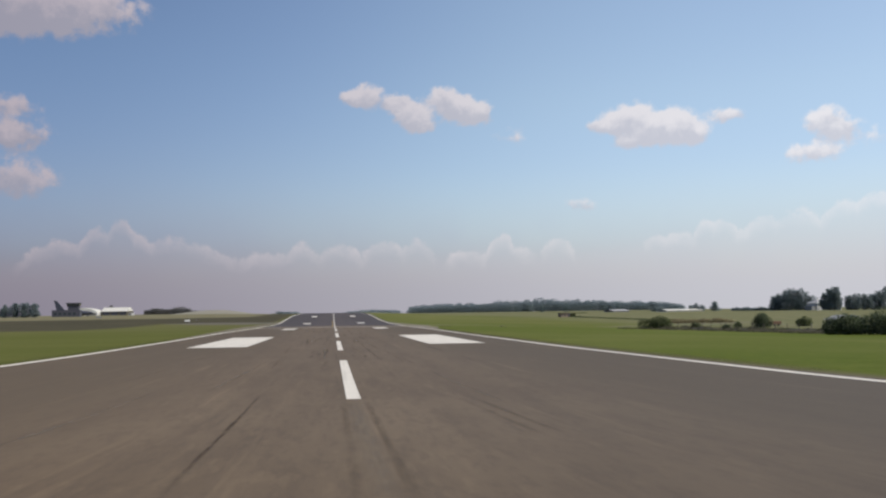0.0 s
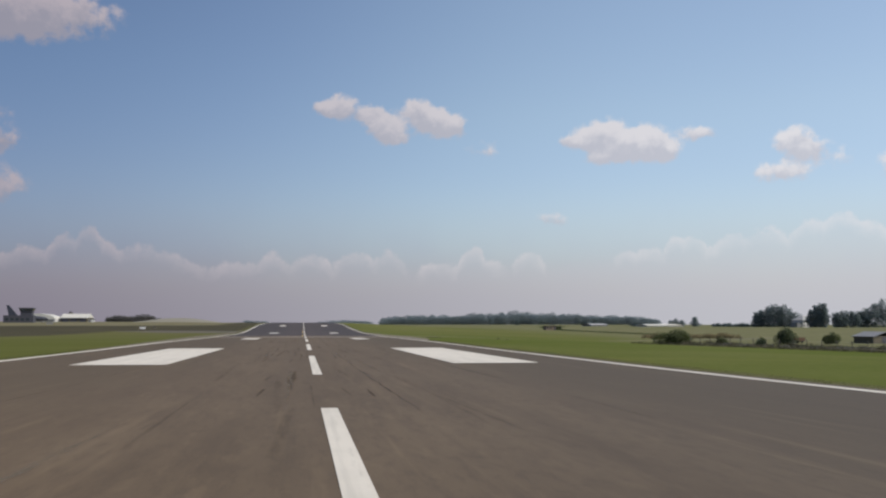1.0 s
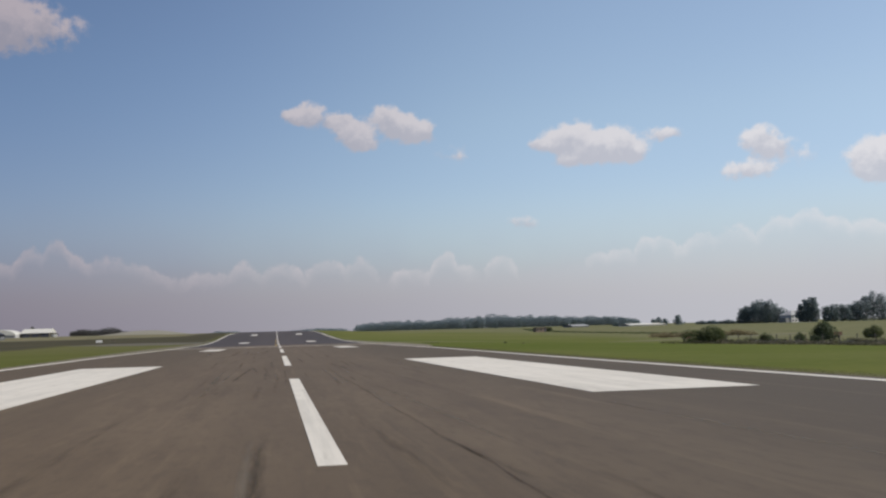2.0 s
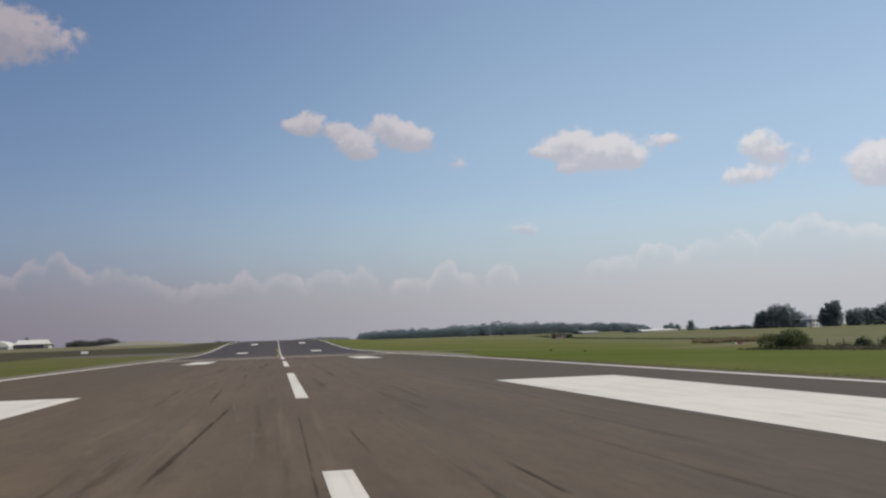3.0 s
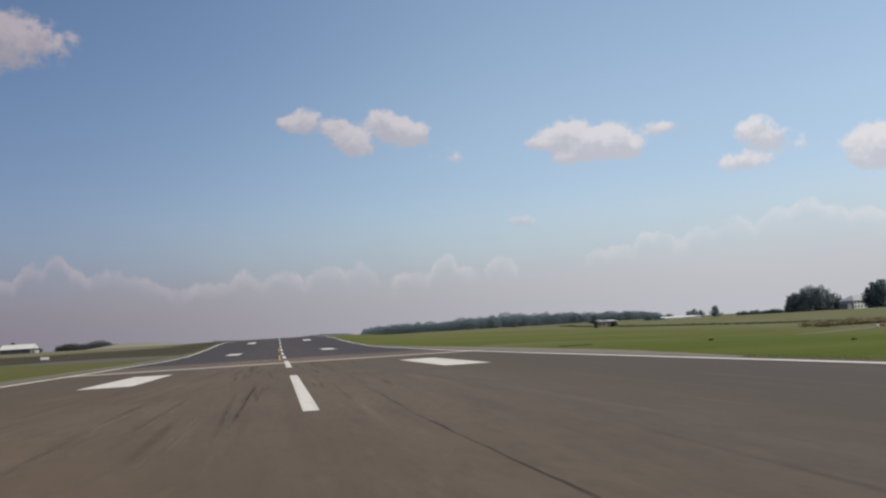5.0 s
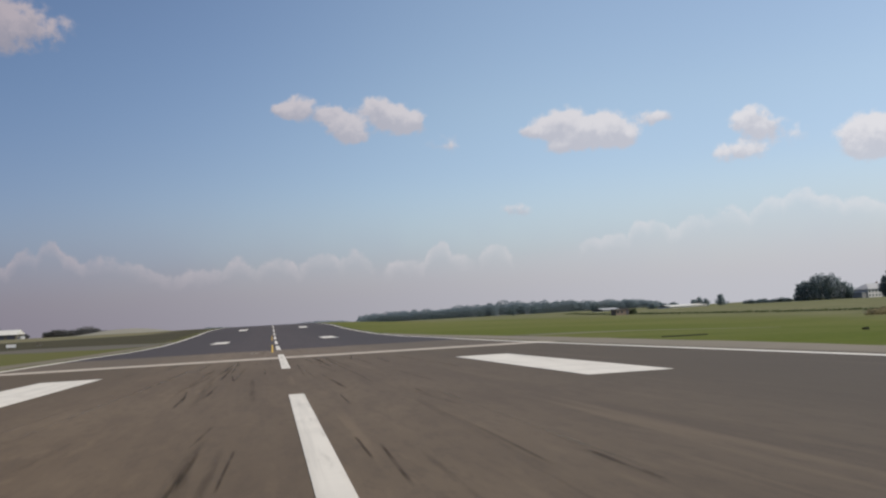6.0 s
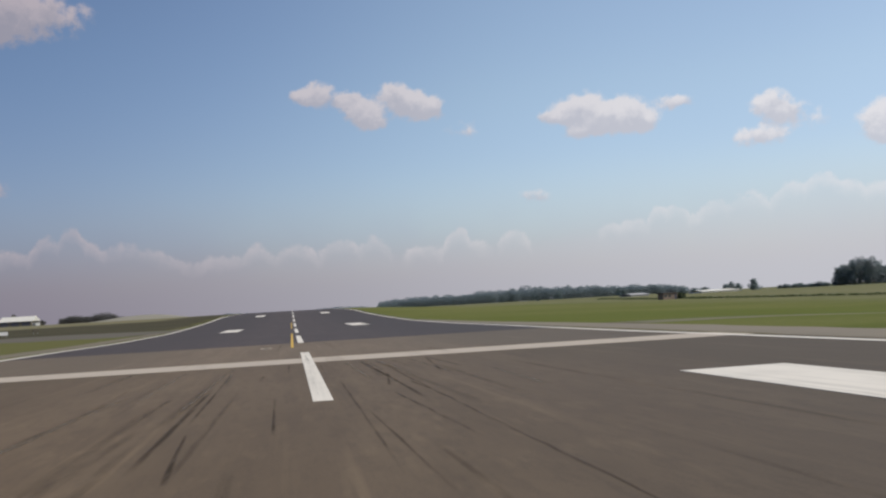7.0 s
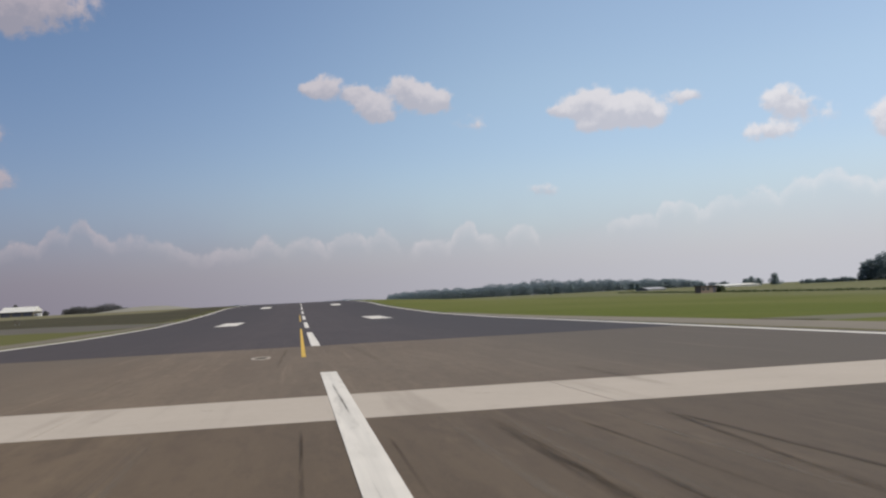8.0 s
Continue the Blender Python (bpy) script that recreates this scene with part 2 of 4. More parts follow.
def asphalt(name, dark, light, lane, margin, streak_amount):
    m = Mat(name, 0.72, 0.0, 0.33)
    m.bsdf.inputs["Diffuse Roughness"].default_value = 0.6
    patch = m.noise(0.06, 5.0)
    mid = m.noise(0.55, 5.0, (1, 0.14, 1), 0.58)
    blot = m.noise(1.2, 5.0, (1, 0.12, 1), 0.60, (5.0, 1.0, 0))
    grain = m.noise(28.0, 2.0)
    smear = m.noise(0.9, 5.0, (1, 0.07, 1), 0.6, (8.0, 3.0, 0))
    col = m.mix(m.step(patch, 0.32, 0.68), dark, light)
    col = m.mix(m.math("MULTIPLY", m.step(smear, 0.45, 0.70), 0.55), col, lane)
    col = m.mix(m.math("MULTIPLY", m.step(mid, 0.38, 0.68), 0.60), col, light)
    col = m.mix(m.math("MULTIPLY", m.step(blot, 0.48, 0.68), 0.60), col, lane)
    speck = m.noise(4.5, 5.0, (1, 0.22, 1), 0.65, (1.0, 6.0, 0))
    col = m.mix(m.math("MULTIPLY", m.step(speck, 0.46, 0.66), 0.45), col, tuple(0.8 * c for c in lane))
    col = m.mix(m.math("MULTIPLY", m.step(m.noise(3.2, 4.0, (1, 0.18, 1), 0.6, (4.0, 4.0, 0)), 0.54, 0.72), 0.40), col, tuple(1.3 * c for c in light))
    x, y, z = m.xyz()
    # paving lanes along the runway
    lanes = m.noise(0.35, 2.0, (1, 0.0015, 1))
    col = m.mix(m.math("MULTIPLY", m.step(lanes, 0.42, 0.62), 0.30), col, lane)
    # mixed to the darker margin colour towards both sides
    side = m.step(m.math("ADD", m.math("ABSOLUTE", x), m.math("MULTIPLY", patch, 10.0)), 8.5, 18.0)
    col = m.mix(m.math("MULTIPLY", side, 0.8), col, margin)
    # rubber left by tyres, long and thin, densest near the wheel tracks
    near = m.math("SUBTRACT", 1.0, m.step(m.math("ABSOLUTE", x), 3.0, 9.0))
    thin = m.noise(2.6, 3.0, (1, 0.016, 1), 0.6)
    thin2 = m.noise(5.5, 3.0, (1, 0.05, 1), 0.6, (3.1, 7.7, 0))
    rubber = m.math("ADD", m.step(thin, 0.54, 0.78), m.math("MULTIPLY", m.step(thin2, 0.58, 0.78), 0.6))
    rubber = m.math("MULTIPLY", rubber, m.math("MULTIPLY_ADD", near, 0.75, 0.25))
    broken = m.step(m.noise(0.5, 4.0, (1.5, 0.25, 1), 0.6, (2.0, 9.0, 0)), 0.36, 0.62)
    col = m.mix(m.math("MULTIPLY", m.math("MULTIPLY", rubber, broken), streak_amount), col, tuple(0.36 * c for c in dark))
    pale = m.step(m.noise(2.2, 4.0, (1, 0.022, 1), 0.55, (11.0, 2.0, 0)), 0.58, 0.76)
    col = m.mix(m.math("MULTIPLY", pale, 0.42), col, tuple(1.5 * c for c in light))
    col = m.mix(m.math("MULTIPLY", m.step(grain, 0.30, 0.72), 0.6), col, m.mix(0.5, col, light))
    m.color(col)
    m.bump(grain, 0.35, 0.006)
    return m.mat


M_OLD = asphalt("old_asphalt", (0.096, 0.067, 0.039), (0.136, 0.099, 0.061), (0.077, 0.053, 0.031), (0.070, 0.051, 0.028), 0.40)
# own paler paving, with brightening from grazing light mixed into the colours
M_MIDDLE = asphalt("middle_asphalt_lifted", (0.128, 0.093, 0.060), (0.170, 0.130, 0.088), (0.107, 0.079, 0.052), (0.090, 0.071, 0.048), 0.35)
M_DARK = asphalt("new_asphalt", (0.056, 0.042, 0.038), (0.071, 0.055, 0.049), (0.048, 0.037, 0.034), (0.044, 0.035, 0.032), 0.3)


def paint(name, white, under, wear):
    m = Mat(name, 0.65, 0.0, 0.4)
    scuff = m.noise(3.0, 5.0, (1, 0.12, 1), 0.65)
    brushed = m.noise(3.2, 4.0, (1, 0.02, 1), 0.6, (2.0, 5.0, 0))
    blot = m.noise(0.6, 4.0)
    grain = m.noise(22.0, 2.0)
    col = m.mix(m.math("MULTIPLY", m.step(blot, 0.40, 0.72), 0.45), white, tuple(c * 0.80 for c in white))
    col = m.mix(m.math("MULTIPLY", m.step(brushed, 0.46, 0.66), 0.5), col, tuple(c * 0.72 for c in white))
    col = m.mix(m.math("MULTIPLY", m.step(scuff, 0.54, 0.76), wear), col, under)
    m.color(col)
    m.bump(grain, 0.25, 0.004)
    return m.mat


M_WHITE = paint("white_paint", (0.67, 0.632, 0.565), (0.30, 0.27, 0.23), 0.45)
M_EDGE = paint("edge_paint", (0.70, 0.66, 0.59), (0.28, 0.25, 0.21), 0.5)
M_YELLOW = paint("yellow_paint", (0.62, 0.40, 0.05), (0.10, 0.09, 0.07), 0.6)


def concrete():
    """Pale pinkish concrete, rubbed dark along the wheel tracks and stained in patches."""
    m = Mat("pale_concrete", 0.85, 0.0, 0.3)
    big, small, grain = m.noise(0.5, 5.0), m.noise(5.0, 4.0), m.noise(24.0, 2.0)
    col = m.mix(m.math("MULTIPLY_ADD", small, 0.4, m.math("MULTIPLY", big, 0.6)), (0.35, 0.305, 0.255), (0.47, 0.415, 0.352))
    tracks = m.step(m.noise(1.1, 4.0, (1, 0.06, 1), 0.6, (6.0, 1.0, 0)), 0.52, 0.74)
    col = m.mix(m.math("MULTIPLY", tracks, 0.45), col, (0.25, 0.215, 0.175))
    blots = m.step(m.noise(0.9, 5.0, (1, 1, 1), 0.7, (1.0, 8.0, 0)), 0.60, 0.74)
    col = m.mix(m.math("MULTIPLY", blots, 0.35), col, (0.22, 0.19, 0.16))
    m.color(col)
    m.bump(grain, 0.2, 0.006)
    return m.mat


M_CONCRETE = concrete()
M_EARTH = plain("earthy_shoulder", (0.112, 0.096, 0.062), (0.165, 0.142, 0.098), 0.95, 0.35)
M_GRAVEL = plain("gravel_shoulder", (0.140, 0.120, 0.090), (0.215, 0.186, 0.142), 0.95, 0.35)
M_TRACK = plain("dusty_track", (0.098, 0.092, 0.050), (0.128, 0.117, 0.070), 0.95, 0.25)
M_TRACK_OLD = plain("old_taxiway", (0.074, 0.064, 0.046), (0.106, 0.093, 0.067), 0.95, 0.12)


def trace_material(name, dark, light, strength, rough=0.85):
    """A thin film on the asphalt, broken up and fading at its sides and ends."""
    m = Mat(name, rough, 0.0, 0.2)
    m.color(m.mix(m.noise(4.0), dark, light))
    gaps = m.math("MULTIPLY", m.step(m.noise(9.0, 4.0, (1, 0.06, 1), 0.65), 0.25, 0.62), m.step(m.noise(0.7, 4.0, (1, 0.12, 1), 0.6), 0.25, 0.60))
    uv = m.nt.nodes.new("ShaderNodeUVMap")
    sep = m.nt.nodes.new("ShaderNodeSeparateXYZ")
    m.nt.links.new(uv.outputs[0], sep.inputs[0])
    across, length = sep.outputs[0], sep.outputs[1]
    flank = m.math("MULTIPLY", m.math("MULTIPLY", across, m.math("SUBTRACT", 1.0, across)), 4.0)
    ends = m.step(m.math("MULTIPLY", m.math("MULTIPLY", length, m.math("SUBTRACT", 1.0, length)), 4.0), 0.0, 0.7)
    m.put(m.bsdf.inputs["Alpha"], m.math("MULTIPLY", m.math("MULTIPLY", gaps, strength), m.math("MULTIPLY", flank, ends)))
    return m.mat


M_RUBBER = trace_material("tyre_rubber_mark", (0.032, 0.025, 0.018), (0.052, 0.041, 0.030), 0.58, 0.95)
M_RUBBER_FAINT = trace_material("faint_tyre_mark", (0.036, 0.029, 0.022), (0.056, 0.046, 0.036), 0.24)
M_TAR = trace_material("worn_joint", (0.034, 0.027, 0.020), (0.055, 0.044, 0.034), 0.62, 0.95)
M_SCRAPE = trace_material("pale_scrape", (0.17, 0.145, 0.115), (0.23, 0.20, 0.165), 0.42)


def ground_material():
    m = Mat("grassland", 0.98, 0.0, 0.05)
    x, y, z = m.xyz()
    big, mid, small = m.noise(0.012, 5.0), m.noise(0.10, 5.0), m.noise(1.4, 4.0)
    tuft = m.noise(9.0, 3.0)
    wob = m.math("MULTIPLY", m.math("SUBTRACT", mid, 0.5), 16.0)
    wx, wy = m.math("ADD", x, wob), m.math("ADD", y, wob)
    lush = m.mix(m.step(small, 0.25, 0.75), (0.066, 0.092, 0.010), (0.090, 0.113, 0.017))
    # dry and field below hold some blue-grey distance haze in their colours
    dry = m.mix(m.step(small, 0.25, 0.75), (0.132, 0.134, 0.048), (0.172, 0.162, 0.068))
    rough = m.mix(m.step(small, 0.3, 0.7), (0.048, 0.043, 0.030), (0.068, 0.060, 0.043))
    field = m.mix(m.step(mid, 0.3, 0.7), (0.125, 0.130, 0.066), (0.165, 0.160, 0.088))
    col = m.mix(m.math("MULTIPLY", m.step(big, 0.38, 0.66), 0.55), lush, dry)
    col = m.mix(m.math("MULTIPLY", m.step(m.math("ADD", y, wob), 190.0, 420.0), 0.45), col, dry)
    # mowing bands, drier and greener by turns, and worn yellow patches
    bands = m.noise(0.05, 4.0, (0.35, 1.6, 1), 0.6, (3.0, 1.0, 0))
    col = m.mix(m.math("MULTIPLY", m.step(bands, 0.50, 0.68), 0.45), col, (0.132, 0.138, 0.036))
    col = m.mix(m.math("MULTIPLY", m.step(m.noise(0.09, 4.0, (0.3, 1.4, 1), 0.6, (9.0, 4.0, 0)), 0.54, 0.70), 0.40), col, (0.062, 0.084, 0.012))
    col = m.mix(m.math("MULTIPLY", m.step(m.noise(0.30, 4.0, (0.5, 1.2, 1), 0.65, (2.0, 7.0, 0)), 0.58, 0.72), 0.35), col, (0.150, 0.142, 0.048))
    # mown verge gives way to meadow past the field boundary
    col = m.mix(m.step(wx, 92.0, 140.0), col, field)
    # browner turf on this side of the runway
    col = m.mix(m.math("MULTIPLY", m.math("SUBTRACT", 1.0, m.step(x, -22.0, -12.0)), 0.38), col, (0.105, 0.096, 0.036))
    # thinner, tired turf farther along the other side
    tired = m.math("MULTIPLY", m.step(wy, 110.0, 330.0), m.math("SUBTRACT", 1.0, m.step(x, -30.0, -18.0)))
    col = m.mix(m.math("MULTIPLY", tired, 0.6), col, (0.118, 0.112, 0.050))
    # dark rough grass band on the other side
    left = m.math("MULTIPLY", m.math("SUBTRACT", 1.0, m.step(wx, -79.0, -69.0)), m.step(wy, 246.0, 260.0))
    left2 = m.math("MULTIPLY", m.math("SUBTRACT", 1.0, m.step(wx, -27.0, -24.0)), m.step(wy, 380.0, 394.0))
    col = m.mix(m.math("MAXIMUM", left, left2), col, rough)
    streak = m.step(m.noise(0.06, 4.0, (0.5, 2.2, 1), 0.62, (5.0, 2.0, 0)), 0.48, 0.66)
    col = m.mix(m.math("MULTIPLY", m.math("MULTIPLY", m.math("MAXIMUM", left, left2), streak), 0.55), col, (0.098, 0.086, 0.056))
    olive = m.math("MULTIPLY", m.step(wy, 490.0, 530.0), m.math("SUBTRACT", 1.0, m.step(wx, -52.0, -38.0)))
    col = m.mix(olive, col, m.mix(m.step(mid, 0.3, 0.7), (0.150, 0.138, 0.085), (0.195, 0.178, 0.115)))
    # worn earthy margin by the paved edge
    margin = m.math("SUBTRACT", 1.0, m.step(m.math("ADD", m.math("ABSOLUTE", x), m.math("MULTIPLY", small, 1.6)), 21.2, 23.2))
    col = m.mix(m.math("MULTIPLY", margin, 0.75), col, (0.13, 0.11, 0.075))
    col = m.mix(m.math("MULTIPLY", m.step(tuft, 0.25, 0.75), 0.18), col, (0.070, 0.085, 0.020))
    m.color(col)
    m.bump(m.math("ADD", small, tuft), 0.2, 0.03)
    return m.mat


M_GROUND = ground_material()


def foliage(name, dark, mid, light, through=0.45, bloom=0.3):
    """Leaves: colour varies from clump to clump, and some light passes through."""
    m = Mat(name, 0.75, 0.0, 0.2)
    r = m.island()
    col = m.mix(m.step(r, 0.0, 0.55), dark, mid)
    col = m.mix(m.math("MULTIPLY", m.step(r, 0.6, 1.0), 0.8), col, light)
    col = m.mix(m.math("MULTIPLY", m.noise(0.25, 3.0), 0.3), col, dark)
    m.color(col)
    m.bsdf.inputs["Sheen Weight"].default_value = bloom
    m.bsdf.inputs["Sheen Roughness"].default_value = 0.5
    glow = m.nt.nodes.new("ShaderNodeBsdfTranslucent")
    m.nt.links.new(col, glow.inputs[0])
    both = m.nt.nodes.new("ShaderNodeMixShader")
    both.inputs[0].default_value = through
    m.nt.links.new(m.bsdf.outputs[0], both.inputs[1])
    m.nt.links.new(glow.outputs[0], both.inputs[2])
    m.nt.links.new(both.outputs[0], m.nt.nodes["Material Output"].inputs[0])
    return m.mat


# blue-grey distance haze painted into these two leaf colours; sheen adds to it
M_HAZED_LEAF = foliage("hazed_tree_leaves", (0.120, 0.170, 0.184), (0.155, 0.212, 0.220), (0.190, 0.245, 0.242), 0.58, 1.0)
M_HAZED_WOOD = foliage("hazed_woodland_leaves", (0.170, 0.225, 0.250), (0.190, 0.246, 0.268), (0.205, 0.264, 0.276), 0.58, 1.0)
M_BUSH = foliage("bush_leaves", (0.060, 0.082, 0.030), (0.098, 0.122, 0.044), (0.135, 0.155, 0.058))
M_HEDGE = foliage("hedge_leaves", (0.058, 0.080, 0.042), (0.082, 0.110, 0.052), (0.110, 0.138, 0.060))
M_DRY = foliage("dry_grass", (0.19, 0.16, 0.085), (0.28, 0.24, 0.13), (0.38, 0.33, 0.19))
M_WEED = foliage("rank_grass", (0.060, 0.060, 0.036), (0.088, 0.084, 0.048), (0.130, 0.116, 0.066))
M_DRY_GREY = foliage("greyed_dry_grass", (0.13, 0.12, 0.082), (0.18, 0.165, 0.115), (0.23, 0.21, 0.15))
M_BROWN_WEED = foliage("brown_weeds", (0.075, 0.058, 0.032), (0.110, 0.086, 0.048), (0.150, 0.118, 0.068))
M_SCRUB = foliage("grey_scrub", (0.085, 0.085, 0.080), (0.110, 0.110, 0.100), (0.135, 0.135, 0.120), 0.45, 0.6)
M_BLADE = foliage("grass_blades", (0.095, 0.108, 0.022), (0.125, 0.135, 0.034), (0.155, 0.152, 0.055))
M_BARK = plain("bark", (0.09, 0.08, 0.07), (0.16, 0.14, 0.12), 0.9, 3.0)
M_POST = plain("weathered_wood", (0.10, 0.09, 0.075), (0.20, 0.18, 0.15), 0.9, 4.0)
M_WIRE = plain("fence_wire", (0.25, 0.25, 0.25), (0.38, 0.38, 0.37), 0.5, 4.0, 0.8)
M_WALL_WHITE = plain("white_render", (0.42, 0.43, 0.44), (0.52, 0.52, 0.52), 0.85, 0.3)
M_WALL_GREY = plain("grey_cladding", (0.16, 0.165, 0.17), (0.23, 0.235, 0.24), 0.7, 0.3)
M_WALL_DARK = plain("dark_cladding", (0.042, 0.044, 0.062), (0.066, 0.068, 0.088), 0.6, 0.3)
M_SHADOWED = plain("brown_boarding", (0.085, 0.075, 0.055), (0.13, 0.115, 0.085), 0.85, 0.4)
M_ROOF_PALE = plain("pale_roof_sheet", (0.52, 0.51, 0.47), (0.66, 0.65, 0.60), 0.5, 0.25)
M_ROOF_GREY = plain("grey_roof_sheet", (0.15, 0.155, 0.165), (0.22, 0.225, 0.24), 0.6, 0.3)
M_ROOF_LIGHT = plain("light_grey_roof", (0.27, 0.275, 0.29), (0.36, 0.365, 0.38), 0.7, 0.3)
M_BRICK = plain("brown_brick", (0.15, 0.115, 0.09), (0.22, 0.17, 0.14), 0.9, 1.0)
M_HUT_ROOF = plain("brown_roof_felt", (0.085, 0.072, 0.06), (0.13, 0.11, 0.095), 0.95, 0.6, 0.0, 0.1, 0.1)
M_PANEL_WHITE = plain("white_panel", (0.66, 0.66, 0.65), (0.76, 0.76, 0.75), 0.5, 0.8)
M_PANEL_RED = plain("red_panel", (0.13, 0.032, 0.022), (0.18, 0.048, 0.034), 0.5, 0.8)
M_RUST = plain("rusty_steel", (0.10, 0.058, 0.038), (0.16, 0.096, 0.062), 0.8, 1.5, 0.2)
M_METAL = plain("dull_metal", (0.20, 0.20, 0.21), (0.32, 0.32, 0.33), 0.45, 1.5, 0.8)
M_BLACK = plain("black_rubber", (0.015, 0.015, 0.015), (0.03, 0.03, 0.03), 0.8, 2.0)
M_PLANE = plain("grey_aircraft_paint", (0.045, 0.05, 0.07), (0.07, 0.075, 0.10), 0.45, 0.2)
M_GLASS = plain("window_glass", (0.03, 0.04, 0.05), (0.05, 0.06, 0.07), 0.06, 0.5, 0.0, 0.0, 0.8)
# dry grass, its colour greyed and paled to carry distance haze
M_HAZED_MOUND = plain("hazed_grass_mound", (0.19, 0.18, 0.145), (0.25, 0.235, 0.19), 0.95, 0.1)

# ---- terrain ----
KNOT_Y = [-200, -60, 0, 50, 100, 150, 200, 250, 300, 350, 400, 450, 500, 560, 640, 720, 800, 1000, 1500, 5000]
KNOT_Z = [5.0, 2.0, 0.0, -0.67, -1.12, -1.50, -2.00, -2.48, -3.01, -3.16, -2.91, -2.46, -1.63, -1.15, -0.95, -1.05, -1.5, -3.4, -8.0, -60.0]
GRID = np.arange(-200.0, 1000.1, 2.5)
_raw = np.interp(GRID, KNOT_Y, KNOT_Z)
_pad = np.pad(_raw, 4, mode="reflect", reflect_type="odd")
GRID_Z = np.convolve(_pad, np.ones(9) / 9, mode="valid")
RIGHT_Y, RIGHT_Z = [-200, 0, 100, 150, 216, 240, 300, 400, 490, 700, 900, 1060, 1600, 1800, 5000], [3.4, -1.6, -2.9, -3.6, -4.1, -4.6, -4.8, -4.3, -3.9, -4.5, -6.0, -6.7, -8.0, -9.0, -60.0]
LEFT_Y, LEFT_Z = [-200, 0, 200, 300, 400, 500, 726, 1100, 1300, 1500, 5000], [4.8, -0.2, -2.2, -3.1, -3.0, -1.9, -1.3, -2.2, -2.6, -5.0, -60.0]


def profile(y):
    """Height of the runway at y."""
    if y > 1000:
        return float(np.interp(y, KNOT_Y, KNOT_Z))
    return float(np.interp(y, GRID, GRID_Z))


def ease(v):
    v = min(1.0, max(0.0, v))
    return v * v * (3 - 2 * v)


def gz(x, y):
    """Height of the ground at x, y."""
    centre = profile(y)
    if x > 0:
        side, f = float(np.interp(y, RIGHT_Y, RIGHT_Z)), ease((x - 22) / 80)
    else:
        side, f = float(np.interp(y, LEFT_Y, LEFT_Z)), ease((-x - 22) / 130)
    wave = 0.12 * noise.noise((x * 0.03, y * 0.03, 0.0)) * ease((abs(x) - 24) / 20)
    return centre * (1 - f) + side * f + wave - 0.05


def link(name, mesh, material, parent=None, label=""):
    mesh.materials.append(material)
    ob = new(name, mesh)
    if parent is not None:
        ob.parent = parent
    if label:
        ob["label"] = label
    return ob


def part(name, bm, material, parent=None, label="", smooth=False):
    mesh = bpy.data.meshes.new(name)
    bm.to_mesh(mesh)
    bm.free()
    if smooth:
        for p in mesh.polygons:
            p.use_smooth = True
    return link(name, mesh, material, parent, label)


def from_arrays(name, verts, faces, material, parent=None, label="", smooth=False):
    mesh = bpy.data.meshes.new(name)
    mesh.from_pydata([tuple(v) for v in verts], [], [tuple(f) for f in faces])
    mesh.update()
    if smooth:
        mesh.polygons.foreach_set("use_smooth", [True] * len(mesh.polygons))
    return link(name, mesh, material, parent, label)


def build_ground():
    xs = np.unique(np.concatenate([
        np.array([-4900, -4000, -3000, -2200, -1600, -1200, -900, -700, -550, -430, -340]), np.arange(-280, -60, 14.0), np.arange(-60, -23, 4.0),
        np.array([-23, -21.4, -20, 0, 20, 21.4, 23]), np.arange(24, 180, 5.0), np.arange(180, 400, 16.0),
        np.array([420, 480, 550, 640, 760, 900, 1200, 1600, 2200, 3000, 4000, 4900])]))
    ys = np.unique(np.concatenate([np.array([-4800, -3000, -1500, -700, -400, -200]), np.arange(-160, 760, 5.0), np.arange(760, 1800, 25.0), np.array([1900, 2100, 2400, 2900, 3500, 4200, 4900])]))
    verts = [(float(x), float(y), gz(x, max(y, -200))) for y in ys for x in xs]
    n = len(xs)
    faces = [(j * n + i, j * n + i + 1, (j + 1) * n + i + 1, (j + 1) * n + i) for j in range(len(ys) - 1) for i in range(n - 1)]
    ob = from_arrays("ground", verts, faces, M_GROUND, smooth=True)
    return tagged(ob, "mown green airfield grass with dry and rough patches", "ground", kind="structure")


ground = build_ground()


def edge_left(y):
    return -20.95 - 1.0 * ease((y - 215) / 70) - 1.6 * ease((y - 320) / 150)


def edge_right(y):
    return 19.05 + 1.75 * ease((y - 225) / 75) + 0.6 * ease((y - 310) / 120)


def sheet(name, x0, x1, y0, y1, lift, thick, material, parent=None, label=""):
    """A slab on the runway's profile, its top lift above it. x0 and x1: metres, or a function of y."""
    ys = sorted({y0, y1} | {float(g) for g in GRID if y0 < g < y1})
    verts, faces = [], []
    for y in ys:
        z = profile(y) + lift
        a, b = (v(y) if callable(v) else v for v in (x0, x1))
        verts += [(a, y, z), (b, y, z), (b, y, z - thick), (a, y, z - thick)]
    for i in range(len(ys) - 1):
        a, b = 4 * i, 4 * i + 4
        for k in range(4):
            faces.append((a + k, a + (k + 1) % 4, b + (k + 1) % 4, b + k))
    faces += [(3, 2, 1, 0), (4 * len(ys) - 4, 4 * len(ys) - 3, 4 * len(ys) - 2, 4 * len(ys) - 1)]
    return from_arrays(name, verts, faces, material, parent, label)


def HALF_L(y):
    return edge_left(y) - 0.55


def HALF_R(y):
    return edge_right(y) + 0.95


